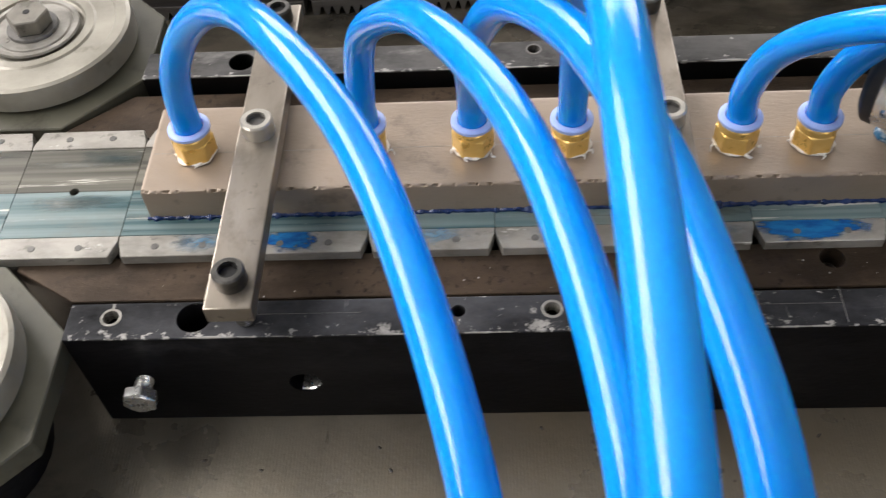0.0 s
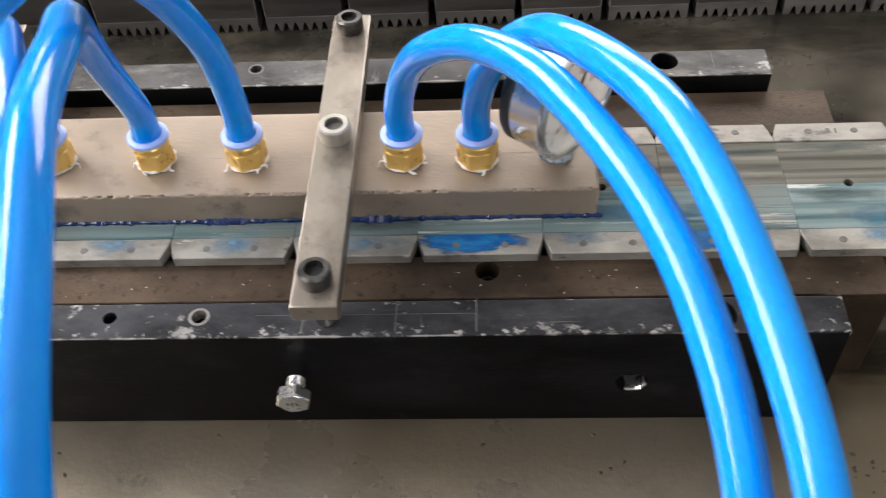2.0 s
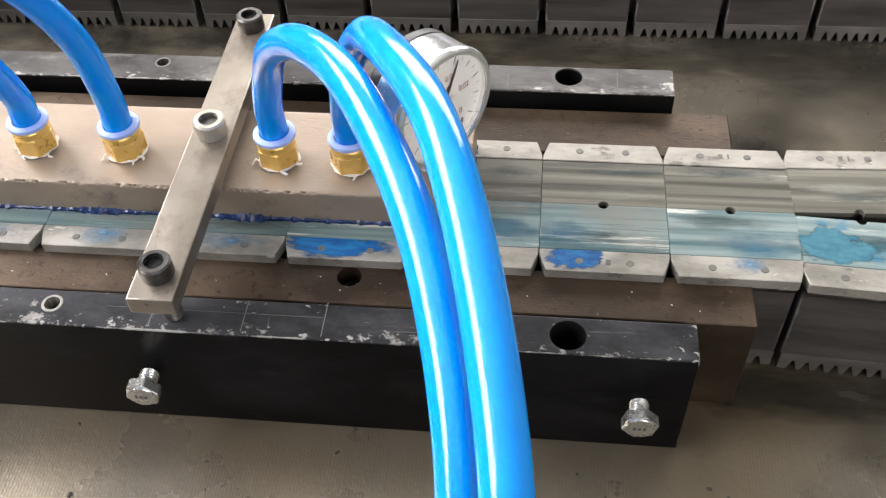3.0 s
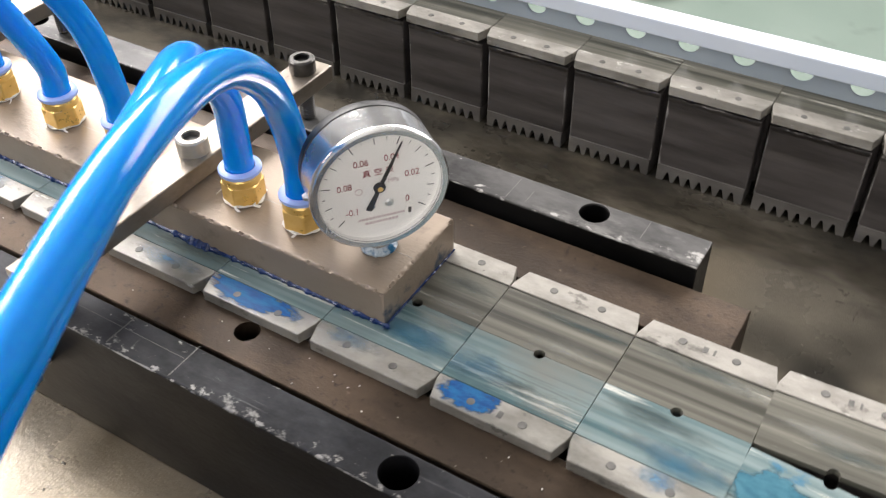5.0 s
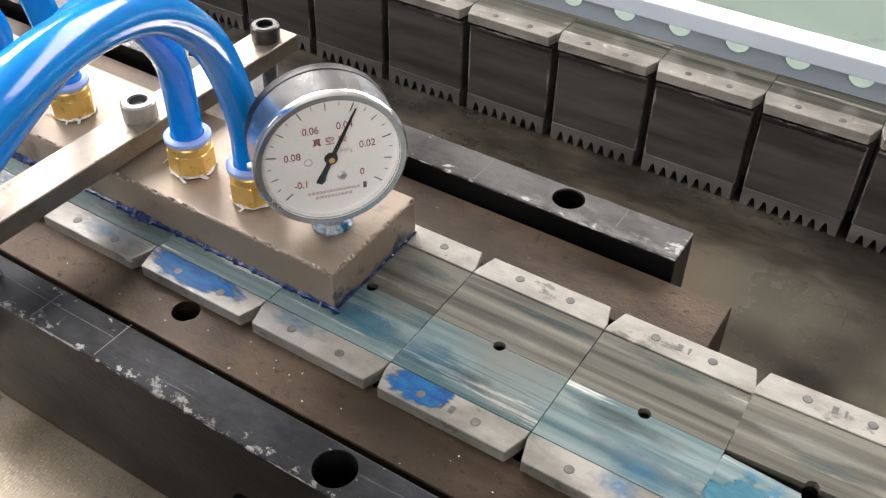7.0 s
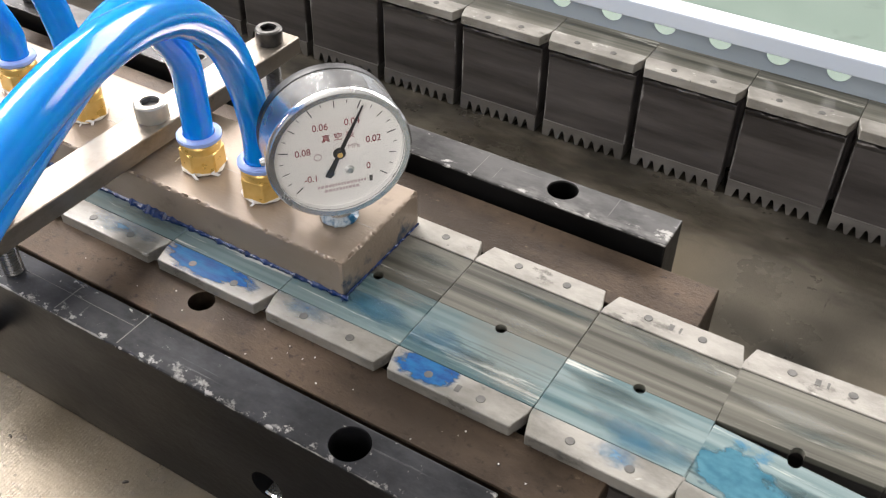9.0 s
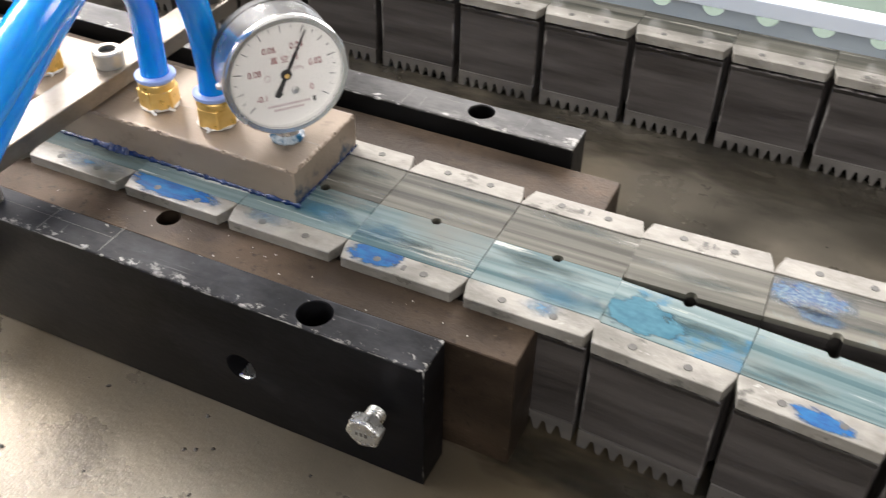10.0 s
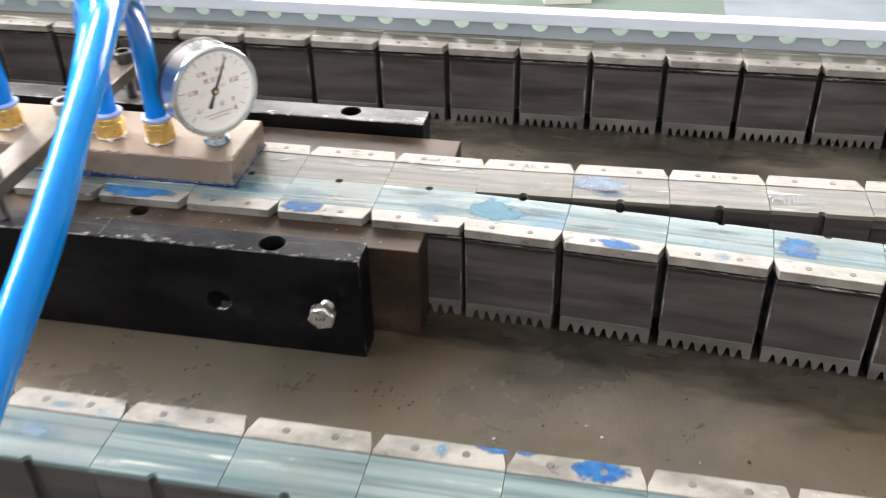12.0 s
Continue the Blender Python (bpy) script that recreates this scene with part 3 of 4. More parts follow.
def socket_bolt(name, x, y, z, parent, material, head_r, head_h, shank_r, shank_to, label=""):
    """A cap screw: head standing on z, shank down to shank_to."""
    hollow = pin_mat if material is pale_bolt_mat else socket_mat
    bm = lathe([(0, z - 0.0005), (head_r * 0.96, z - 0.0005), (head_r, z + 0.0006), (head_r, z + head_h - 0.001), (head_r - 0.001, z + head_h),
                (head_r * 0.60, z + head_h), (head_r * 0.60, z + head_h - 0.0012)], at(x, y, 0), 32)
    head = part(name, bm, material, parent, label)
    part("hex_socket", prism(ngon(head_r * 0.58, 6, 0.3), z + head_h * 0.35, z + head_h - 0.003, at(x, y, 0)), hollow, head)
    wall = bmesh.new()
    inner = ngon(head_r * 0.56, 6, 0.3)
    outer = ngon(head_r * 0.60, 32)
    lo = [wall.verts.new((x + a, y + b, z + head_h - 0.003)) for a, b in inner]
    hi = [wall.verts.new((x + a, y + b, z + head_h - 0.0008)) for a, b in inner]
    for k in range(6):
        wall.faces.new((lo[k], hi[k], hi[(k + 1) % 6], lo[(k + 1) % 6]))
    rim = [wall.verts.new((x + a, y + b, z + head_h - 0.0012)) for a, b in outer]
    for k in range(32):
        a = hi[round(((k / 32 * 2 * math.pi - 0.3) / (2 * math.pi) * 6)) % 6]
        b = hi[round((((k + 1) / 32 * 2 * math.pi - 0.3) / (2 * math.pi) * 6)) % 6]
        wall.faces.new((rim[k], rim[(k + 1) % 32], b, a) if a is not b else (rim[k], rim[(k + 1) % 32], a))
    part("socket_wall", wall, hollow, head, smooth=0)
    prof, h, k = [(0, z)], z, 0
    while h > shank_to:
        prof.append((shank_r if k % 2 == 0 else shank_r - 0.0005, h))
        h, k = h - 0.0008, k + 1
    part("thread", lathe(prof + [(0, shank_to)], at(x, y, 0), 20), material, head)
    return head


def hex_bolt(x, z, y_face, parent):
    """A hex bolt screwed into the front face of a bar, standing out of it."""
    m = at(x, y_face, z, 90)
    prof = [(0, -0.004)]
    for k in range(14):
        prof.append((0.0052 if k % 2 == 0 else 0.0046, -0.002 + k * 0.0008))
    shank = part("bolt", lathe(prof + [(0, 0.0095)], m, 20), zinc_mat, parent, "bright zinc hex bolt")
    head = prism(ngon(0.0098, 6, 0.25), 0.0085, 0.0150, None, 0.0006)
    head = lathe([(0, 0.0150), (0.0080, 0.0150), (0.0076, 0.0155), (0, 0.0156)], None, 24, head)
    head.transform(m)
    part("bolt_head", head, zinc_mat, shank)
    mark = bmesh.new()
    for dx in (-0.0035, -0.001, 0.0015):
        mark = box(dx, dx + 0.0015, -0.001, 0.0015, 0.0155, 0.0159, 0, mark)
    mark.transform(m)
    part("head_mark", mark, pin_mat, shank)


# ---- the guide bars and wear rails ----
near_bar = thing("guide_bar", at(0, 0, 0), "black painted steel guide bar with chipped edges", "guide bar", "guide bars")
cuts = [lathe([(0, 0.012), (r, 0.012), (r, 0.09), (0, 0.09)], at(x, y, 0), 32)
        for x, y, r in ((-0.252, -0.0975, 0.0092), (0.2025, -0.0985, 0.0092), (-0.296, -0.0965, 0.0042), (-0.115, -0.0965, 0.0038), (-0.067, -0.0965, 0.0042))]
cuts += [lathe([(0, 0), (0.0088, 0), (0.0088, 0.019), (0, 0.019)], at(x, -0.1115, 0.031, -90), 32) for x in (-0.2, 0.1615)]
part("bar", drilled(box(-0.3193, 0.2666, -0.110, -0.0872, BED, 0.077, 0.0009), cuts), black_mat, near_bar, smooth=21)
for x in (-0.287, -0.0205, 0.2415):
    hex_bolt(x, 0.037, -0.110, near_bar)
for x in (-0.296, -0.067):
    part("bushing", lathe([(0.0042, 0.070), (0.0042, 0.0773), (0.0056, 0.0773), (0.0058, 0.0768)], at(x, -0.0965, 0), 24), strip_mat, near_bar)
for x0, x1, y0, y1 in ((-0.037, 0.078, -0.0962, -0.0960), (-0.24, -0.165, -0.0963, -0.0961), (0.0367, 0.0372, -0.1075, -0.0875), (0.0784, 0.0789, -0.1080, -0.0862), (-0.012, -0.0115, -0.107, -0.095)):
    part("scribe_line", box(x0, x1, y0, y1, 0.0769, 0.07706), pin_mat, near_bar, smooth=0)
# glint on the lower bore wall, put in as a bright metal crescent
for x in (-0.2, 0.1615):
    bm = bmesh.new()
    arc = [radians(a) for a in range(20, 116, 6)]
    lips = [[bm.verts.new((r * math.cos(a), r * math.sin(a), h)) for r, h in ((0.0088, 0.0010), (0.0082, 0.0022), (0.0078, 0.0100))] for a in arc]
    for p, q in zip(lips, lips[1:]):
        for k in range(2):
            bm.faces.new((p[k], q[k], q[k + 1], p[k + 1]))
    bm.transform(at(x, -0.110, 0.031, -90))
    part("bore_sleeve", bm, zinc_mat, near_bar, "bright metal crescent standing for the glint inside the bore")
far_bar = thing("guide_bar", at(0, 0, 0), "black painted steel guide bar with rubbed pale top edges", "guide bar", "guide bars")
cuts = [lathe([(0, 0.02), (r, 0.02), (r, 0.09), (0, 0.09)], at(x, y, 0), 32)
        for x, y, r in ((-0.256, 0.104, 0.0085), (0.2005, 0.1055, 0.0088), (-0.067, 0.107, 0.004))]
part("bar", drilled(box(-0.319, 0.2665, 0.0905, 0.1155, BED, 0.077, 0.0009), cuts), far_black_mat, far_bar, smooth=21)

for x0, x1, y0, y1 in ((0.1500, 0.1504, 0.092, 0.113), (0.1620, 0.1623, 0.094, 0.106), (0.2310, 0.2313, 0.098, 0.114), (0.168, 0.186, 0.1090, 0.1092)):
    part("scratch", box(x0, x1, y0, y1, 0.0769, 0.07706), pin_mat, far_bar, smooth=0)
part("bushing", lathe([(0.0040, 0.070), (0.0040, 0.0773), (0.0052, 0.0773), (0.0054, 0.0768)], at(-0.067, 0.107, 0), 24), pin_mat, far_bar)

for s, edge in ((-1, -0.0790), (1, 0.0850)):
    rail = thing("wear_rail", at(0, 0, 0), "oily brown wear rail with a counterbored hole" if s < 0 else "oily brown wear rail beside the mould chain", "wear rail", "wear rails")
    inner = -0.049 if s < 0 else 0.0455
    line = [(-0.362, inner), (-0.362, (inner * 3 + edge) / 4), (-0.325, edge), (0.2994, edge), (0.2994, inner)]
    body = prism(line if s > 0 else line, BED, 0.0672, None, 0.0006)
    if s < 0:
        body = drilled(body, [lathe([(0, 0.052), (0.0068, 0.052), (0.0068, 0.08), (0, 0.08)], at(0.0845, -0.0600, 0), 32),
                              lathe([(0, 0.02), (0.0036, 0.02), (0.0036, 0.06), (0, 0.06)], at(0.0845, -0.0600, 0), 24)])
    part("rail", body, brown_mat, rail, smooth=21)
    if s < 0:
        socket_bolt("cap_screw", 0.0845, -0.0600, 0.052, rail, dark_bolt_mat, 0.0055, 0.005, 0.003, 0.03)

# ---- the mould chains ----
DROP = -0.0028    # blocks sit a little below the guide bars


def mould_block(m, top, strip, label, group, category="mould block"):
    """One mould half: seam on local y = 0, outer edge on local -y."""
    b = thing("mould_block", m @ at(0, 0, DROP), label, category, group)
    h = PITCH / 2 - 0.00012
    notch = [(0.0028 * math.sin(a), -0.0028 * math.cos(a)) for a in (math.pi * (k / 8 - 0.5) for k in range(9))]
    part("mould_top", prism([(-h, 0), *notch, (h, 0), (h, -0.0345), (-h, -0.0345)], 0.0722, 0.0757, None, 0.0002), top, b, smooth=21)
    part("mould_core", prism([(-h, -0.0008), (-0.0034, -0.0008), (-0.0028, -0.005), (0.0028, -0.005), (0.0034, -0.0008), (h, -0.0008), (h, -0.0345), (-h, -0.0345)], 0.0652, 0.0721), body_mat, b, smooth=0)
    part("edge_strip", prism([(-h, -0.0350), (h, -0.0350), (h - 0.0002, -0.0390), (h - 0.0036, -0.0502), (-h + 0.0036, -0.0502), (-h + 0.0002, -0.0390)],
                             0.0692, 0.0762, None, 0.0004), strip, b, smooth=21)
    for x in (-0.0135, 0.0135):
        part("pin", lathe([(0, 0.0768), (0.0020, 0.0768), (0.0023, 0.0764), (0.0023, 0.0740)], at(x, -0.0432, -0.0003), 14), pin_mat, b, smooth=30)
    k = h - 0.0032
    part("mould_body", prism([(-h, -0.0015), (-0.004, -0.0015), (-0.0028, -0.006), (0.0028, -0.006), (0.004, -0.0015), (h, -0.0015), (h, -0.032), (k + 0.0008, -0.034),
                              (k + 0.0008, -0.0452), (k, -0.046), (-k, -0.046), (-k - 0.0008, -0.0452), (-k - 0.0008, -0.034), (-h, -0.032)], 0.0092, 0.0652, None, 0.0005), body_mat, b, smooth=21)
    lip, rows = bmesh.new(), []
    for j in range(41):
        x = -k + 2 * k * j / 40
        a, c = noise.noise((x * 150, 3.1, 0.0)), noise.noise((x * 420, 7.7, 0.0))
        z = 0.0660 + 0.0012 * a + 0.0007 * c
        rows.append([lip.verts.new(v) for v in ((x, -0.0455, 0.0610), (x, -0.0468 - 0.0004 * c, 0.0628), (x, -0.0473 - 0.0005 * a, z - 0.0006), (x, -0.0470, z), (x, -0.0440, z - 0.0002))])
    for p, q in zip(rows, rows[1:]):
        for n in range(4):
            lip.faces.new((p[n], q[n], q[n + 1], p[n + 1]))
    bmesh.ops.recalc_face_normals(lip, faces=lip.faces[:])
    part("ledge", lip, ledge_mat, b, smooth=35)
    teeth = [(-k, 0.0130), (-k, 0.0)]
    step = 2 * k / 8
    for i in range(8):
        x0 = -k + i * step
        if i:
            teeth += [(x0 - step * 0.36, 0.0), (x0 - step * 0.10, 0.0076), (x0 + step * 0.10, 0.0076), (x0 + step * 0.36, 0.0)]
    teeth += [(k, 0.0), (k, 0.0130)]
    part("rack", prism(teeth, 0.028, 0.0472, at(0, 0, BED - DROP, 90), 0.0), rack_mat, b, smooth=0)
    return b


near_block = mould_block(at(0, 0, 0), near_top_mat, strip_mat, "mould half, oily teal top, stained aluminium edge strip", "mould blocks of the near chain")
far_block = mould_block(at(0, 0, 0), far_top_mat, far_strip_mat, "mould half, oily grey top, pitted aluminium edge strip", "mould blocks of the far chain")
X0 = 0.2215       # centre of one block of the joined run


def spread(x):
    return max(0.0, x - 0.30)


near_run, far_run, near_back = {}, {}, {}
first = True
for i in range(-12, 10):
    x = X0 + i * PITCH
    y = -0.0030 - 0.055 * spread(x) - 0.05 * spread(x) ** 2
    m = at(x, y, DROP, 0, 0, -math.degrees(math.atan(0.055 + 0.1 * spread(x))) if x > 0.32 else 0)
    yf = -0.0030 + 0.035 * spread(x) + 0.02 * spread(x) ** 2
    mf = at(x, yf, DROP, 0, 0, 180 + (math.degrees(math.atan(0.035)) if x > 0.32 else 0))
    if first:
        near_block.matrix_basis, far_block.matrix_basis, first = m, mf, False
        near_run[i], far_run[i] = near_block, far_block
    else:
        near_run[i], far_run[i] = copy_thing(near_block, m), copy_thing(far_block, mf)
for i in range(-14, 12):
    tagged(copy_thing(far_block, at(0.2164 + i * PITCH, 0.3085 + 0.01 * (0.2164 + i * PITCH), DROP, 0, 0, 0.6)), group="mould blocks of the far return chain")
for i in range(-4, 10):
    near_back[i] = tagged(copy_thing(near_block, at(0.212 + i * PITCH, -0.3065, DROP, 0, 0, 180)), group="mould blocks of the near return chain")


def stain(block, name, x, y, rx, ry, z, material, x_lim=0.0345, y_lim=(-0.052, -0.0005)):
    """A thin dried film on a block's top; its material breaks up towards the rim."""
    a0, a1 = max(-1.25, (-x_lim - x) / rx), min(1.25, (x_lim - x) / rx)
    b0, b1 = max(-1.25, (y_lim[0] - y) / ry), min(1.25, (y_lim[1] - y) / ry)
    bm = bmesh.new()
    quad = [bm.verts.new((a, b, 0)) for a, b in ((a0, b0), (a1, b0), (a1, b1), (a0, b1))]
    bm.faces.new(quad)
    ob = part(name, bm, material, block, smooth=0)
    ob.location, ob.scale = (x, y, z + 0.00018), (rx, ry, 1)


PLATE, STRIP = 0.07572, 0.07622
stain(near_run[2], "paint_film", -0.017, -0.021, 0.021, 0.013, PLATE, teal_film_mat, y_lim=(-0.0338, -0.001))
stain(near_run[3], "paint_stain", 0.004, -0.0445, 0.014, 0.0062, STRIP, blue_stain_mat, y_lim=(-0.0495, -0.0354))
stain(near_run[4], "paint_stain", 0.002, -0.0430, 0.009, 0.0060, STRIP, pale_stain_mat, y_lim=(-0.0495, -0.0354))
stain(near_run[5], "paint_stain", -0.020, -0.020, 0.013, 0.011, PLATE, blue_stain_mat, y_lim=(-0.0338, -0.001))
stain(far_run[3], "oil_film", 0.017, -0.022, 0.022, 0.012, PLATE, oil_film_mat, y_lim=(-0.0338, -0.001))
stain(far_run[3], "oil_film", 0.010, -0.010, 0.012, 0.006, PLATE, oil_film_mat, y_lim=(-0.0338, -0.001))
for i, x, y in ((-1, 0.012, -0.022), (0, -0.022, -0.024), (1, 0.010, -0.027)):
    stain(near_run[i], "paint_wash", x, y, 0.026, 0.011, PLATE + 0.0001, blue_wash_mat, y_lim=(-0.0338, -0.001))
mix_rnd = random.Random(3)
for i in range(-9, 9):
    for run, kinds in ((near_run, (wet_film_mat, dry_film_mat, blue_wash_mat, dry_film_mat)), (far_run, (wet_film_mat, dry_film_mat))):
        for kind in mix_rnd.sample(kinds, 2):
            stain(run[i], "residue_film", mix_rnd.uniform(-0.022, 0.022), mix_rnd.uniform(-0.030, -0.004), mix_rnd.uniform(0.022, 0.040), mix_rnd.uniform(0.003, 0.008),
                  PLATE + mix_rnd.uniform(0, 0.00008), kind, y_lim=(-0.0340, -0.0006))
for i, x, r, mt in ((-3, 0.006, 0.024, pale_stain_mat), (-2, -0.006, 0.030, blue_stain_mat), (-1, -0.012, 0.016, pale_stain_mat), (0, -0.016, 0.014, blue_stain_mat),
                    (-5, 0.004, 0.020, pale_stain_mat), (-6, -0.01, 0.016, blue_stain_mat), (-7, 0.012, 0.018, pale_stain_mat), (1, 0.005, 0.012, pale_stain_mat), (-4, 0.0, 0.02, pale_stain_mat)):
    stain(near_run[i], "paint_stain", x, -0.0400, r, 0.0085, STRIP, mt, y_lim=(-0.0495, -0.0354))
for i, x, y, rx, ry, mt in ((2, -0.0005, -0.044, 0.005, 0.0075, pale_stain_mat), (2, -0.027, -0.050, 0.011, 0.0040, blue_stain_mat), (3, 0.026, -0.0505, 0.007, 0.0030, blue_stain_mat),
                            (3, -0.012, -0.043, 0.013, 0.0095, blue_stain_mat), (-1, 0.004, -0.040, 0.016, 0.0050, pale_stain_mat), (0, 0.010, -0.0370, 0.012, 0.0022, pale_stain_mat)):
    stain(near_back[i], "paint_stain", x, y, rx, ry, STRIP, mt, y_lim=(-0.0497, -0.0354))
stain(near_back[-1], "paint_film", 0.006, -0.020, 0.020, 0.010, PLATE, pale_stain_mat, y_lim=(-0.0338, -0.001))

for i, run in ((1, far_run), (2, far_run), (4, far_run), (0, near_run), (3, near_run)):
    for k, (w, x) in enumerate(((0.0011, -0.0032), (0.0026, 0.0006))):
        part("stamped_mark", box(x, x + w, -0.0452, -0.0412, 0.0760, 0.07632), pin_mat, run[i], smooth=0)

# ---- the vacuum block with its clamps ----
block = thing("vacuum_block", at(0, 0, 0), "grey-brown metal vacuum block sealed with blue compound", "vacuum block")
bm = box(-0.2905, 0.1468, -0.0258, 0.0415, 0.0738, 0.0955)
bmesh.ops.bevel(bm, geom=bm.edges[:], offset=0.0024, segments=4, profile=0.75, affect="EDGES")
bmesh.ops.subdivide_edges(bm, edges=[e for e in bm.edges if abs(e.verts[0].co.x - e.verts[1].co.x) > 0.1], cuts=460, use_grid_fill=True)
bmesh.ops.subdivide_edges(bm, edges=[e for e in bm.edges if abs(e.verts[0].co.y - e.verts[1].co.y) > 0.03 and e.verts[0].co.x > 0.14], cuts=60, use_grid_fill=True)
for v in bm.verts:
    over, front, end = v.co.z - 0.0931, -0.0234 - v.co.y, v.co.x - 0.1444
    if over > 1e-5 and v.co.z < 0.09549 and (1e-5 < front < 0.00239 or 1e-5 < end < 0.00239):
        d = 0.8 * noise.noise(v.co * 260) + noise.noise(v.co * 640)
        if d > -0.05:
            v.co.z -= 0.0025 * (d + 0.05)
            v.co.y += 0.0019 * (d + 0.05) if front > 1e-5 else 0
            v.co.x -= 0.0019 * (d + 0.05) if end > 1e-5 else 0
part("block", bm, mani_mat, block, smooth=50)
bm = bmesh.new()
prev = None
for i in range(340):
    u = i / 339
    x = -0.292 + u * 0.4415
    w = 0.0007 + 0.0022 * max(0, noise.noise((x * 260, 2, 0)) + 0.12) + 0.0075 * max(0, noise.noise((x * 24, 5, 0)) - 0.02) * (0.4 + abs(noise.noise((x * 420, 1, 0))))
    zz = 0.0009 * noise.noise((x * 300, 9, 0))
    ring = [bm.verts.new((x, -0.0250, 0.0728)), bm.verts.new((x, -0.0258 - w, 0.0732 + zz * 0.3)), bm.verts.new((x, -0.0262 - w * 0.6, 0.0745 + zz)),
            bm.verts.new((x, -0.0256, 0.0744 + w * 0.9 + zz))]
    if prev:
        for k in range(3):
            bm.faces.new((prev[k], prev[k + 1], ring[k + 1], ring[k]))
    prev = ring
part("sealant", bm, seal_mat, block, "crinkled glossy blue sealant", smooth=25)
bm, prev = bmesh.new(), None
for i in range(60):
    y = -0.0285 + i / 59 * 0.0700
    w = 0.0001 + 0.0007 * max(0, noise.noise((y * 330, 4, 1)) + 0.1)
    zz = 0.0008 * noise.noise((y * 310, 3, 2))
    ring = [bm.verts.new(p) for p in ((0.1460, y, 0.0726), (0.1470 + w, y, 0.0731 + zz * 0.3), (0.1474 + w * 0.5, y, 0.0742 + zz), (0.1466, y, 0.0742 + w + zz))]
    if prev:
        for k in range(3):
            bm.faces.new((prev[k], ring[k], ring[k + 1], prev[k + 1]))
    prev = ring
part("sealant", bm, seal_mat, block, "crinkled glossy blue sealant", smooth=25)
part("scribe_line", box(-0.288, 0.1445, 0.0036, 0.0039, 0.0954, 0.09556), strip_mat, block, smooth=0)


def clamp(x):
    c = thing("clamp_bar", at(x, 0, 0), "flat steel clamp bar bolted across the vacuum block", "clamp bar", "clamp bars")
    body = box(-0.0118, 0.0118, -0.1165, 0.1175, 0.0996, 0.1105, 0.0009)
    part("bar", body, clamp_mat, c, smooth=21)
    socket_bolt("cap_screw", 0, -0.0998, 0.1105, c, dark_bolt_mat, 0.0083, 0.0095, 0.005, 0.0775, "dark steel cap screw")
    socket_bolt("cap_screw", 0, 0.004, 0.1105, c, pale_bolt_mat, 0.0090, 0.0100, 0.005, 0.0958, "pale zinc cap screw")
    socket_bolt("cap_screw", 0, 0.1030, 0.1105, c, dark_bolt_mat, 0.0083, 0.0095, 0.005, 0.0775, "dark steel cap screw")


clamp(0.0005)
clamp(-0.2245)


# ---- push-in fittings and hoses ----
def fitting(x, y, turn):
    f = thing("hose_fitting", at(x, y, 0.0955, 0, 0, turn), "brass push-in fitting with pale blue ring and white tape", "hose fitting", "hose fittings")
    nut = prism(ngon(0.0120, 6), 0.0005, 0.0128, None, 0.0007)
    part("hex_nut", nut, brass_mat, f)
    part("collar", lathe([(0.0070, 0.0125), (0.0106, 0.0125), (0.0108, 0.0135), (0.0104, 0.0160), (0.0098, 0.0170), (0.0080, 0.0170)], None, 32), brass_mat, f)
    part("release_ring", lathe([(0.0080, 0.0165), (0.0100, 0.0170), (0.0118, 0.0187), (0.0118, 0.0204), (0.0106, 0.0213), (0.0084, 0.0213), (0.0082, 0.0199)], None, 32), ring_mat, f, "pale blue plastic ring", smooth=40)
    bm = bmesh.new()
    rnd = random.Random(int(x * 1e4))
    prev, n = None, 40
    ring = []
    for k in range(n):
        a = 2 * math.pi * k / n
        r = 0.0112 + 0.0012 * noise.noise((math.cos(a) * 3, math.sin(a) * 3, x * 90))
        ring.append((bm.verts.new((r * math.cos(a), r * math.sin(a), 0.0004)), bm.verts.new(((r + 0.0006) * math.cos(a), (r + 0.0006) * math.sin(a), 0.0012)),
                     bm.verts.new((0.0100 * math.cos(a), 0.0100 * math.sin(a), 0.0016))))
    for k in range(n):
        p, q = ring[k], ring[(k + 1) % n]
        bm.faces.new((p[0], q[0], q[1], p[1]))
        bm.faces.new((p[1], q[1], q[2], p[2]))
    for a0 in (rnd.uniform(4.2, 5.2), rnd.uniform(5.6, 6.6), rnd.uniform(3.0, 3.9)):
        a0 -= radians(turn)
        L, w = rnd.uniform(0.002, 0.006), rnd.uniform(0.0004, 0.0009)
        c, s = math.cos(a0), math.sin(a0)
        pts = []
        for j in range(5):
            d = 0.0105 + L * j / 4
            bend = 0.0016 * math.sin(j * 1.3 + x * 50)
            zz = 0.0010 + 0.0012 * math.sin(j * 0.9)
            pts.append([bm.verts.new((d * c - (o + bend) * s, d * s + (o + bend) * c, zz + dz)) for o, dz in ((-w, 0), (w, 0.0003), (w, 0.0009), (-w, 0.0006))])
        for p, q in zip(pts, pts[1:]):
            for j in range(4):
                bm.faces.new((p[j], p[(j + 1) % 4], q[(j + 1) % 4], q[j]))
    part("thread_tape", bm, tape_mat, f, "frayed white thread tape", smooth=0)


def hose(points, tail):
    line = [(points[0][0], points[0][1], 0.1075)] + points + tail
    o = part("air_hose", pipe(line, 0.0079, 10, 24), hose_mat, None, smooth=60)
    return tagged(o, "glossy bright blue plastic air hose arching out of a brass fitting", "air hose", "air hoses")


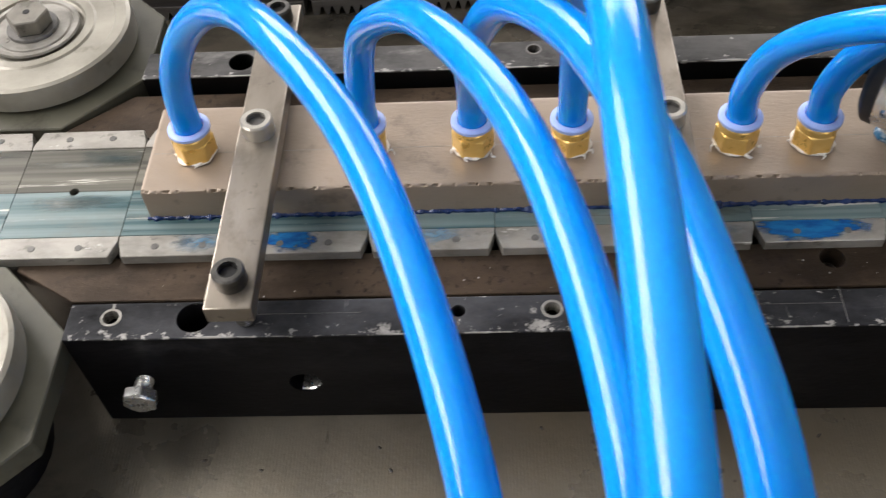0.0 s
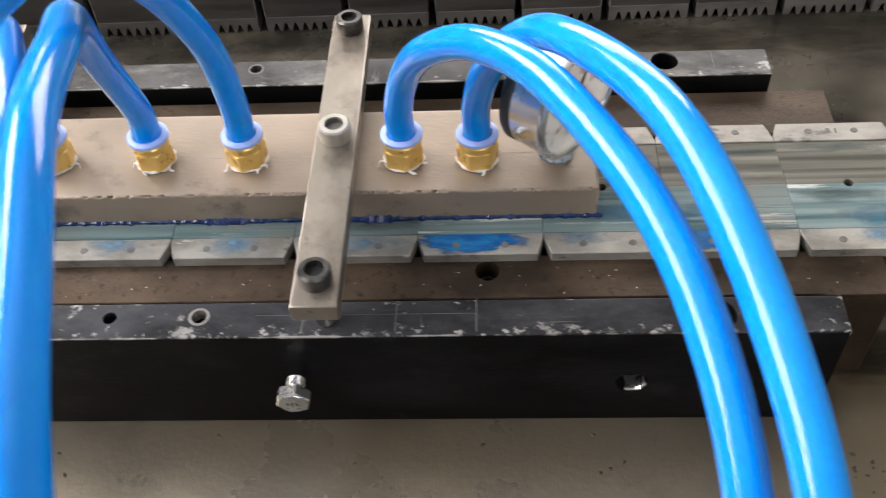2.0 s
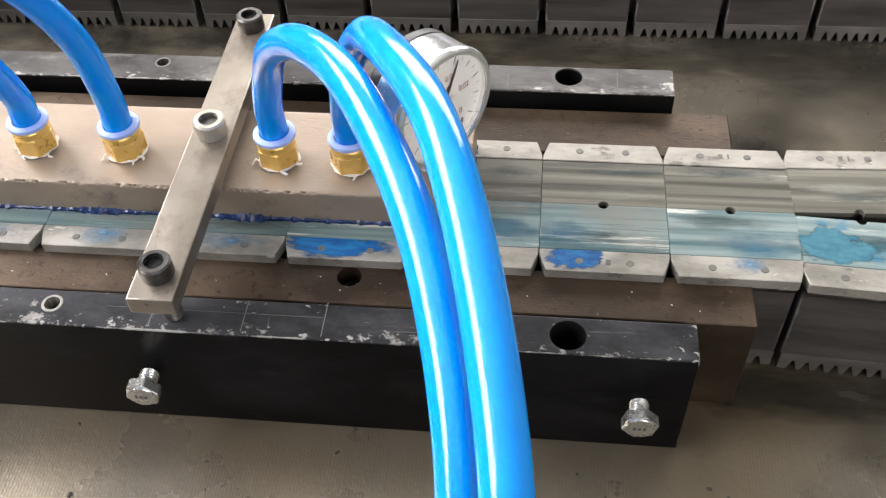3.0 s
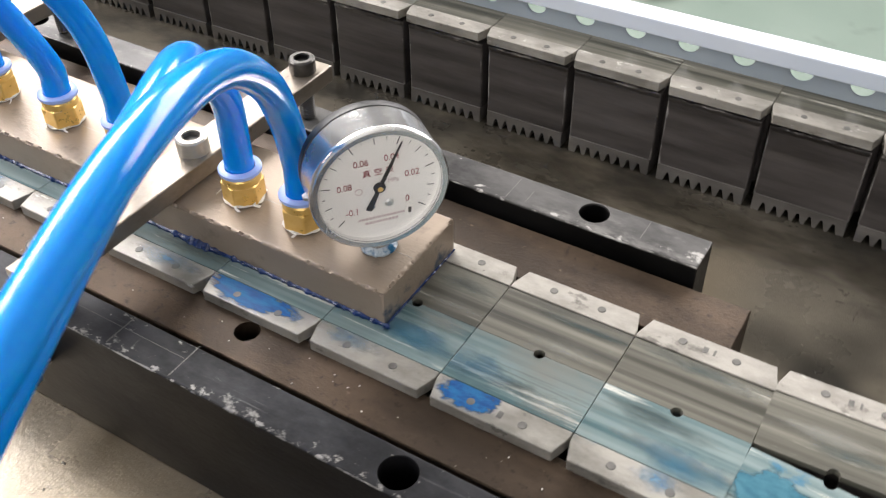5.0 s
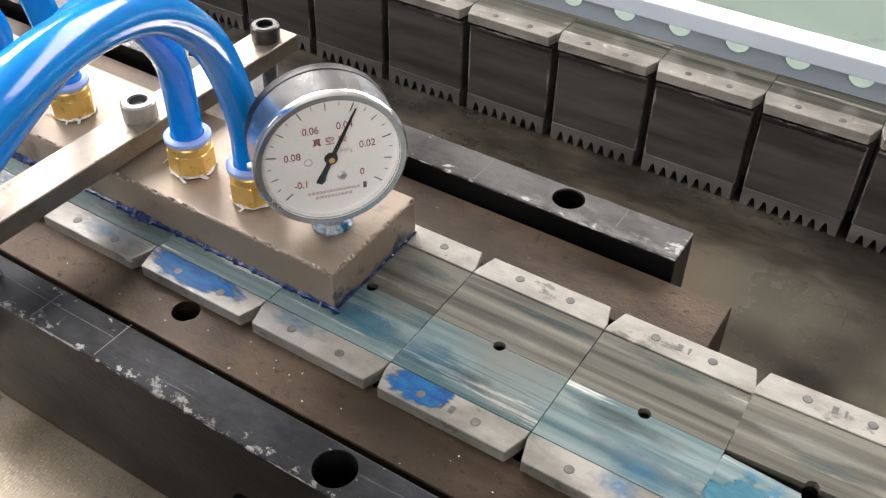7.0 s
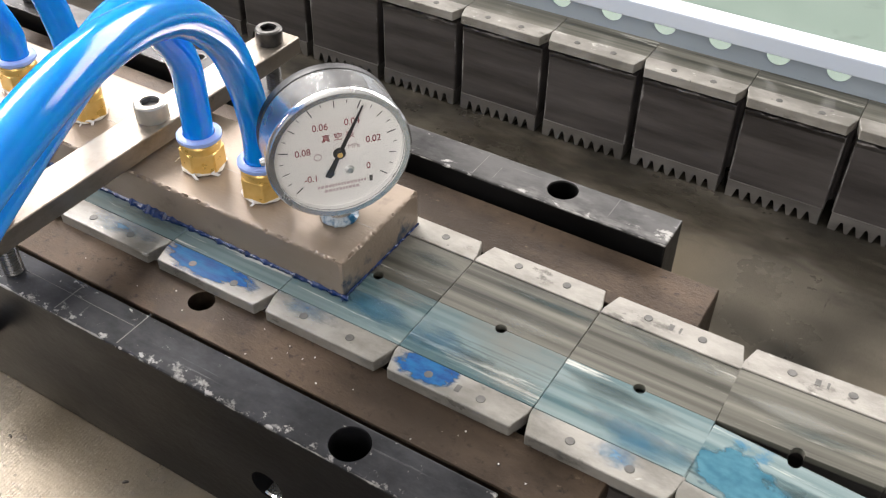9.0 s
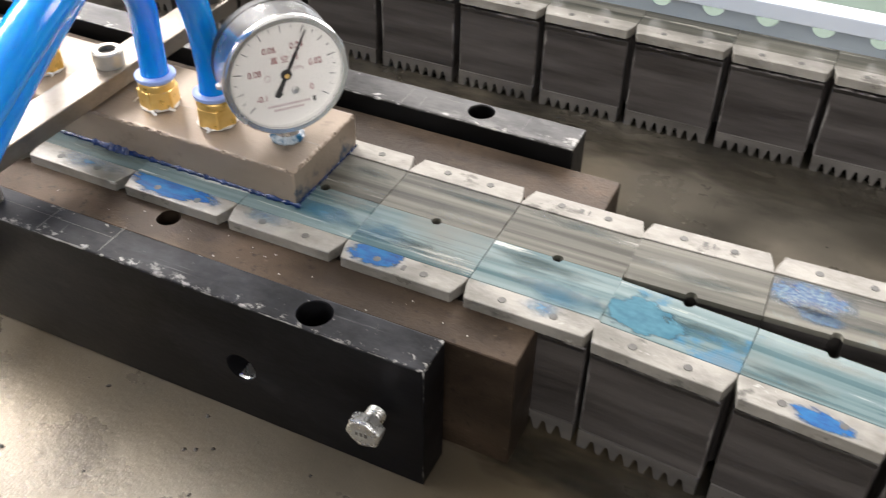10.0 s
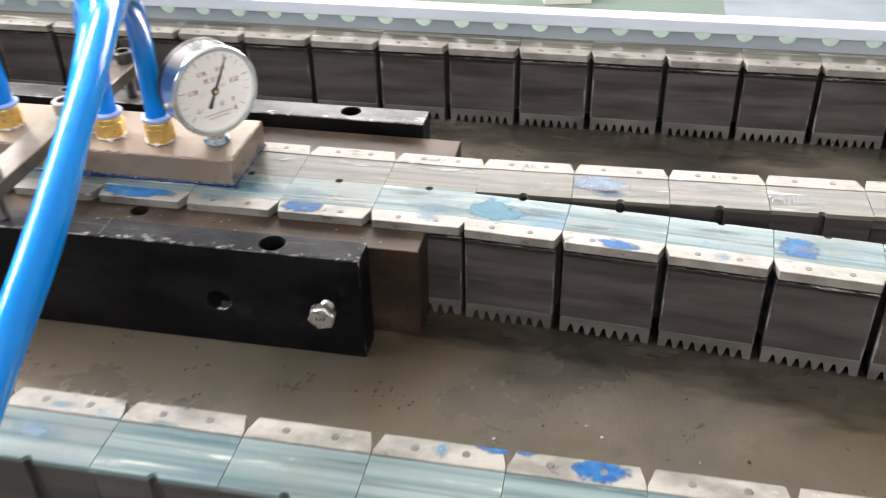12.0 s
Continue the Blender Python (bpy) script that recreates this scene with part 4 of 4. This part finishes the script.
HOSES = [
    [(-0.263, 0.004, 0.118), (-0.263, 0.004, 0.136), (-0.257, 0.000, 0.163), (-0.241, -0.008, 0.193), (-0.215, -0.033, 0.222), (-0.180, -0.088, 0.250), (-0.137, -0.160, 0.248), (-0.104, -0.264, 0.223)],
    [(-0.165, 0.003, 0.118), (-0.165, 0.003, 0.136), (-0.160, 0.001, 0.175), (-0.143, -0.024, 0.207), (-0.122, -0.062, 0.233), (-0.094, -0.127, 0.252), (-0.074, -0.197, 0.258), (-0.061, -0.275, 0.241)],
    [(-0.106, 0.003, 0.118), (-0.106, 0.002, 0.136), (-0.105, -0.020, 0.185), (-0.090, -0.060, 0.240), (-0.069, -0.114, 0.268), (-0.055, -0.172, 0.284), (-0.043, -0.222, 0.282), (-0.031, -0.287, 0.264)],
    [(-0.052, 0.002, 0.118), (-0.052, 0.002, 0.136), (-0.054, -0.006, 0.181), (-0.061, -0.035, 0.236), (-0.066, -0.083, 0.284), (-0.063, -0.144, 0.313), (-0.063, -0.216, 0.319), (-0.062, -0.304, 0.301)],
    [(0.038, 0.000, 0.118), (0.038, 0.000, 0.136), (0.045, -0.008, 0.165), (0.059, -0.033, 0.198), (0.083, -0.064, 0.2245), (0.114, -0.110, 0.2365), (0.149, -0.186, 0.231), (0.166, -0.265, 0.195), (0.158, -0.336, 0.138), (0.149, -0.404, 0.077)],
    [(0.080, -0.001, 0.118), (0.080, -0.001, 0.136), (0.086, -0.012, 0.168), (0.100, -0.037, 0.206), (0.118, -0.079, 0.2385), (0.149, -0.147, 0.2565), (0.171, -0.221, 0.242), (0.181, -0.290, 0.211), (0.173, -0.355, 0.158), (0.162, -0.421, 0.099)],
]
for k, pts in enumerate(HOSES):
    x, y, z = pts[-1]
    hose(pts, [(x + 0.004, y - 0.06, z - 0.07), (x + 0.005, min(y - 0.10, -0.49 - 0.01 * k), -0.10), (x + 0.006, -0.52 - 0.012 * k, -0.40), (x + 0.008, -0.53 - 0.012 * k, FLOOR)])
    fitting(pts[0][0], pts[0][1], 12 + 23 * k)

# ---- the vacuum gauge ----
gauge = thing("vacuum_gauge", at(0.1252, 0.0022, 0.1408, 0, 0, 51) @ Matrix.Scale(1.09, 4), "round chrome vacuum gauge with a white dial standing on the block", "pressure gauge")
R = 0.0315
turn = at(0, 0, 0, 90)          # lathe axis to the front of the dial
part("case", lathe([(0.0270, -0.010), (R - 0.0015, -0.0095), (R - 0.0006, -0.008), (R - 0.0006, 0.0075), (R - 0.0002, 0.0080)], turn, 72), chrome_mat, gauge, smooth=45)
part("case_back", lathe([(0, -0.0185), (0.020, -0.0182), (0.0265, -0.0170), (R - 0.0015, -0.0148), (R - 0.0006, -0.0135), (R - 0.0006, -0.0092), (R - 0.002, -0.0088)], turn, 64), rubber_mat, gauge, "black rubber case back", smooth=45)
part("bezel", lathe([(R - 0.0004, 0.0070), (R + 0.0002, 0.0078), (R + 0.0002, 0.0108), (R - 0.0008, 0.0118), (R - 0.0030, 0.0116), (R - 0.0034, 0.0102), (R - 0.0034, 0.0080)], turn, 72), chrome_mat, gauge, smooth=45)
dial = part("dial", lathe([(0, 0.0080), (R - 0.0030, 0.0080), (R - 0.0030, 0.0075)], turn, 64), dial_mat, gauge)
glass = part("glass", lathe([(0, 0.0112), (R - 0.0033, 0.0108), (R - 0.0033, 0.0104), (0, 0.0106)], turn, 64), glass_mat, gauge, "clear gauge glass")
glass.visible_shadow = False
part("stem", lathe([(0, -0.0425), (0.0068, -0.0425), (0.0068, -0.0335), (0.0056, -0.0325), (0.0056, -0.0285), (0, -0.0285)], at(0, 0.001, 0), 24), zinc_mat, gauge)
bm = lathe([(0.0060, -0.0416), (0.0086, -0.0414), (0.0090, -0.0400), (0.0080, -0.0380), (0.0066, -0.0372)], at(0, 0.001, 0), 40)
for v in bm.verts:
    v.co += Vector((v.co.x, v.co.y, 0)).normalized() * 0.0012 * noise.noise(v.co * 420)
part("stem_seal", bm, stem_seal_mat, gauge, "blue sealant round the stem")
part("case_screw", lathe([(0, 0.0022), (0.0016, 0.0018), (0.0022, 0.0), (0.0022, -0.002)], at(-(R - 0.0008) * 0.985, 0.003, -(R - 0.0008) * 0.17, 0, -100), 16), zinc_mat, gauge, smooth=40)


def on_dial(r, deg, lift=0.0):
    a = radians(deg)
    return Vector((r * math.cos(a), -0.0081 - lift, r * math.sin(a)))


def mark(deg, r0, r1, w, ink, name="tick"):
    p, q = on_dial(r0, deg), on_dial(r1, deg)
    side = Vector((-math.sin(radians(deg)), 0, math.cos(radians(deg)))) * w / 2
    bm = bmesh.new()
    lo = [bm.verts.new(v) for v in (p - side, q - side, q + side, p + side)]
    hi = [bm.verts.new(v.co + Vector((0, -0.00012, 0))) for v in lo]
    bm.faces.new(hi)
    for k in range(4):
        bm.faces.new((lo[k], lo[(k + 1) % 4], hi[(k + 1) % 4], hi[k]))
    part(name, bm, ink, dial, smooth=0)


START, SWEEP = 221.0, -258.0    # the dial runs from -0.1 round to 0
for k in range(21):
    deg = START + SWEEP * k / 20
    if k % 4 == 0:
        mark(deg, 0.0222, 0.0262, 0.00044, black_ink_mat)
    elif k % 2 == 0:
        mark(deg, 0.0226, 0.0258, 0.00036, black_ink_mat)
    else:
        mark(deg, 0.0243, 0.0258, 0.00034, pin_mat)


def lettering(text, x, z, size, ink, squash=0.85):
    cu = bpy.data.curves.new("lettering", "FONT")
    cu.body, cu.size, cu.align_x, cu.align_y, cu.extrude = text, size, "CENTER", "CENTER", 0.00006
    tmp = new("lettering", cu)
    bpy.context.view_layer.update()
    me = bpy.data.meshes.new_from_object(tmp.evaluated_get(bpy.context.evaluated_depsgraph_get()))
    bpy.data.objects.remove(tmp)
    me.materials.clear()
    me.materials.append(ink)
    me.transform(at(x, -0.00822, z, 90) @ Matrix.Diagonal((squash, 1, 1, 1)))
    ob = new("lettering", me)
    ob.parent = dial


for k, text in enumerate(("-0.1", "0.08", "0.06", "0.04", "0.02", "0")):
    p = on_dial(0.0158 if k else 0.0170, START + SWEEP * k / 5)
    lettering(text, p.x, p.z, 0.0047, ink_mat)
for glyph, gx in zip("真空表", (-0.0052, 0.0, 0.0052)):
    lettering(glyph, gx, 0.0080, 0.0040, ink_mat, 1.0)
lettering("MPa", 0.0066, 0.0022, 0.0034, pale_ink_mat, 0.9)
for z, w in ((-0.0165, 0.021), (-0.0190, 0.015)):
    x = -w / 2
    rnd = random.Random(int(w * 1e4))
    while x < w / 2:
        d = rnd.uniform(0.0008, 0.0016)
        part("print_bar", box(x, x + d, -0.00822, -0.0081, z - 0.0006, z + 0.0007), pale_ink_mat, dial, smooth=0)
        x += d + 0.0004
part("maker_ring", lathe([(0.0014, 0.0081), (0.0014, 0.00822), (0.0018, 0.00822), (0.0018, 0.0081)], at(-0.0093, 0, -0.0006) @ turn, 24), pale_ink_mat, dial)
for x in (-0.0042, 0.0042):
    part("dial_screw", lathe([(0, 0.0091), (0.0014, 0.0090), (0.0020, 0.0084), (0.0021, 0.0080)], at(x, 0, -0.0098) @ turn, 20), zinc_mat, dial)
part("stop_mark", box(0.0128, 0.0142, -0.0083, -0.0081, -0.0178, -0.0148), pin_mat, dial, smooth=0)
NEEDLE = 63.0
d, s = Vector((math.cos(radians(NEEDLE)), 0, math.sin(radians(NEEDLE)))), Vector((-math.sin(radians(NEEDLE)), 0, math.cos(radians(NEEDLE))))
bm = bmesh.new()
prof = [(-0.0125, 0.0013), (-0.0120, 0.0015), (-0.003, 0.0010), (0.006, 0.0009), (0.0245, 0.0003)]
rows = []
for r, w in prof:
    rows.append([bm.verts.new(d * r + s * a + Vector((0, -0.0090 - b, 0))) for a, b in ((-w, 0), (w, 0), (w, 0.0003), (-w, 0.0003))])
for p, q in zip(rows, rows[1:]):
    for k in range(4):
        bm.faces.new((p[k], p[(k + 1) % 4], q[(k + 1) % 4], q[k]))
bm.faces.new(rows[0])
bm.faces.new(rows[-1][::-1])
bmesh.ops.recalc_face_normals(bm, faces=bm.faces[:])
needle = part("needle", bm, black_ink_mat, gauge, "black needle", smooth=0)
part("hub", lathe([(0, 0.0103), (0.0014, 0.0102), (0.0018, 0.0097), (0.0018, 0.0094), (0.0027, 0.0093), (0.0028, 0.0086)], turn, 28), black_ink_mat, needle)
part("hub_cap", lathe([(0, 0.0105), (0.0012, 0.0104), (0.0013, 0.0101)], turn, 20), brass_mat, needle)

# ---- the drive wheels at the chain's end ----
for cx, cy in ((-0.397, 0.131), (-0.399, -0.132)):
    w = thing("drive_wheel", at(cx, cy, 0), "pale machined wheel with hex bolt on an octagonal plate", "drive wheel", "drive wheels")
    part("base_plate", prism(ngon(0.0835, 8, math.pi / 8), 0.055, 0.070, None, 0.0008), plate_mat, w, "octagonal grey-green plate")
    part("pedestal", lathe([(0.05, BED), (0.05, 0.055)], None, 32), black_mat, w)
    part("wheel", lathe([(0.024, 0.0855), (0.031, 0.0855), (0.0335, 0.0872), (0.0345, 0.0893), (0.0400, 0.0893), (0.0415, 0.0882), (0.0535, 0.0882), (0.0550, 0.0896), (0.0615, 0.0896), (0.0638, 0.0884), (0.0645, 0.0850), (0.0645, 0.0735), (0.062, 0.0715), (0.050, 0.070)], None, 72), wheel_mat, w)
    part("bearing", lathe([(0.014, 0.087), (0.017, 0.0895), (0.024, 0.0895), (0.0246, 0.0885), (0.0265, 0.0885), (0.0272, 0.0900), (0.0300, 0.0900), (0.0305, 0.0885)], None, 56), strip_mat, w)
    part("washer", lathe([(0, 0.0915), (0.0165, 0.0915), (0.0170, 0.0905), (0.0170, 0.087)], None, 40), pin_mat, w)
    part("hex_bolt", prism(ngon(0.0140, 6, 0.2), 0.0915, 0.1020, None, 0.0008), old_bolt_mat, w)
    part("centre_hole", lathe([(0, 0.1023), (0.0022, 0.1023), (0.0024, 0.1018)], None, 16), socket_mat, w)

# ---- the perforated edge angle behind the return chain ----
angle = thing("perforated_angle", at(0, 0.297, 0, 0, 0, 0.8), "white perforated metal angle along the bed edge", "metal angle")
STEP, HOLE = 0.0392, 0.0082
leg = bmesh.new()
zc = 0.0865
for side in (0.0, 0.002):
    for k in range(-26, 34):
        cx = 0.025 + k * STEP
        ring = [leg.verts.new((cx + HOLE * math.cos(a), side, zc + HOLE * math.sin(a))) for a in (2 * math.pi * j / 24 for j in range(24))]
        edge = []
        for j in range(24):
            a = 2 * math.pi * j / 24
            c, s = math.cos(a), math.sin(a)
            f = min(STEP / 2 / abs(c) if abs(c) > 1e-6 else 9, 0.0115 / abs(s) if abs(s) > 1e-6 else 9)
            edge.append(leg.verts.new((cx + f * c, side, zc + f * s)))
        for j in range(24):
            q = (j + 1) % 24
            leg.faces.new((ring[j], ring[q], edge[q], edge[j]))
leg = box(-1.014, 1.327, 0.0, 0.002, BED, zc - 0.0115, 0, leg)
# leg greyer than the flange: the shade below it is in the colour
part("upright_leg", leg, leg_mat, angle, "upright leg with round holes, shade put into its grey", smooth=0)
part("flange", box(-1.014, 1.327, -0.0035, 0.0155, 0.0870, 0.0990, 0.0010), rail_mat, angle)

# ---- crumbs ----
rnd = random.Random(7)


def crumbs(count, where, size, material, name, label):
    bm = bmesh.new()
    for _ in range(count):
        x, y, z = where()
        r = size * rnd.uniform(0.5, 1.5)
        one = bmesh.new()
        bmesh.ops.create_icosphere(one, subdivisions=1, radius=r)
        for v in one.verts:
            v.co = Vector((v.co.x * rnd.uniform(0.6, 1.9), v.co.y * rnd.uniform(0.5, 1.3), v.co.z * 0.5))
        one.transform(at(x, y, z + r * 0.3, 0, 0, rnd.uniform(0, 180)))
        bm = merged(bm, one)
    tagged(part(name, bm, material, smooth=0), label, "debris", kind="stuff")


crumbs(60, lambda: (rnd.uniform(-0.3, 0.6), rnd.uniform(-0.25, -0.115), BED), 0.0009, dirt_mat, "dark_crumbs", "dark crumbs of dirt scattered on the bed plate")
crumbs(17, lambda: (rnd.gauss(rnd.choice((0.281, 0.284, 0.303, 0.150)), 0.005), rnd.gauss(-0.145, 0.006), BED), 0.0010, dirt_mat, "dark_crumbs", "small cluster of black crumbs on the bed plate")
crumbs(9, lambda: (rnd.uniform(-0.25, 0.5), rnd.uniform(-0.24, -0.13), BED), 0.0011, chip_mat, "pale_chips", "small pale metal chips on the bed plate")
crumbs(38, lambda: (rnd.uniform(-0.3, 0.29), rnd.uniform(-0.078, -0.058), 0.0672), 0.00030, chip_mat, "fine_swarf", "fine pale swarf on the brown wear rail")
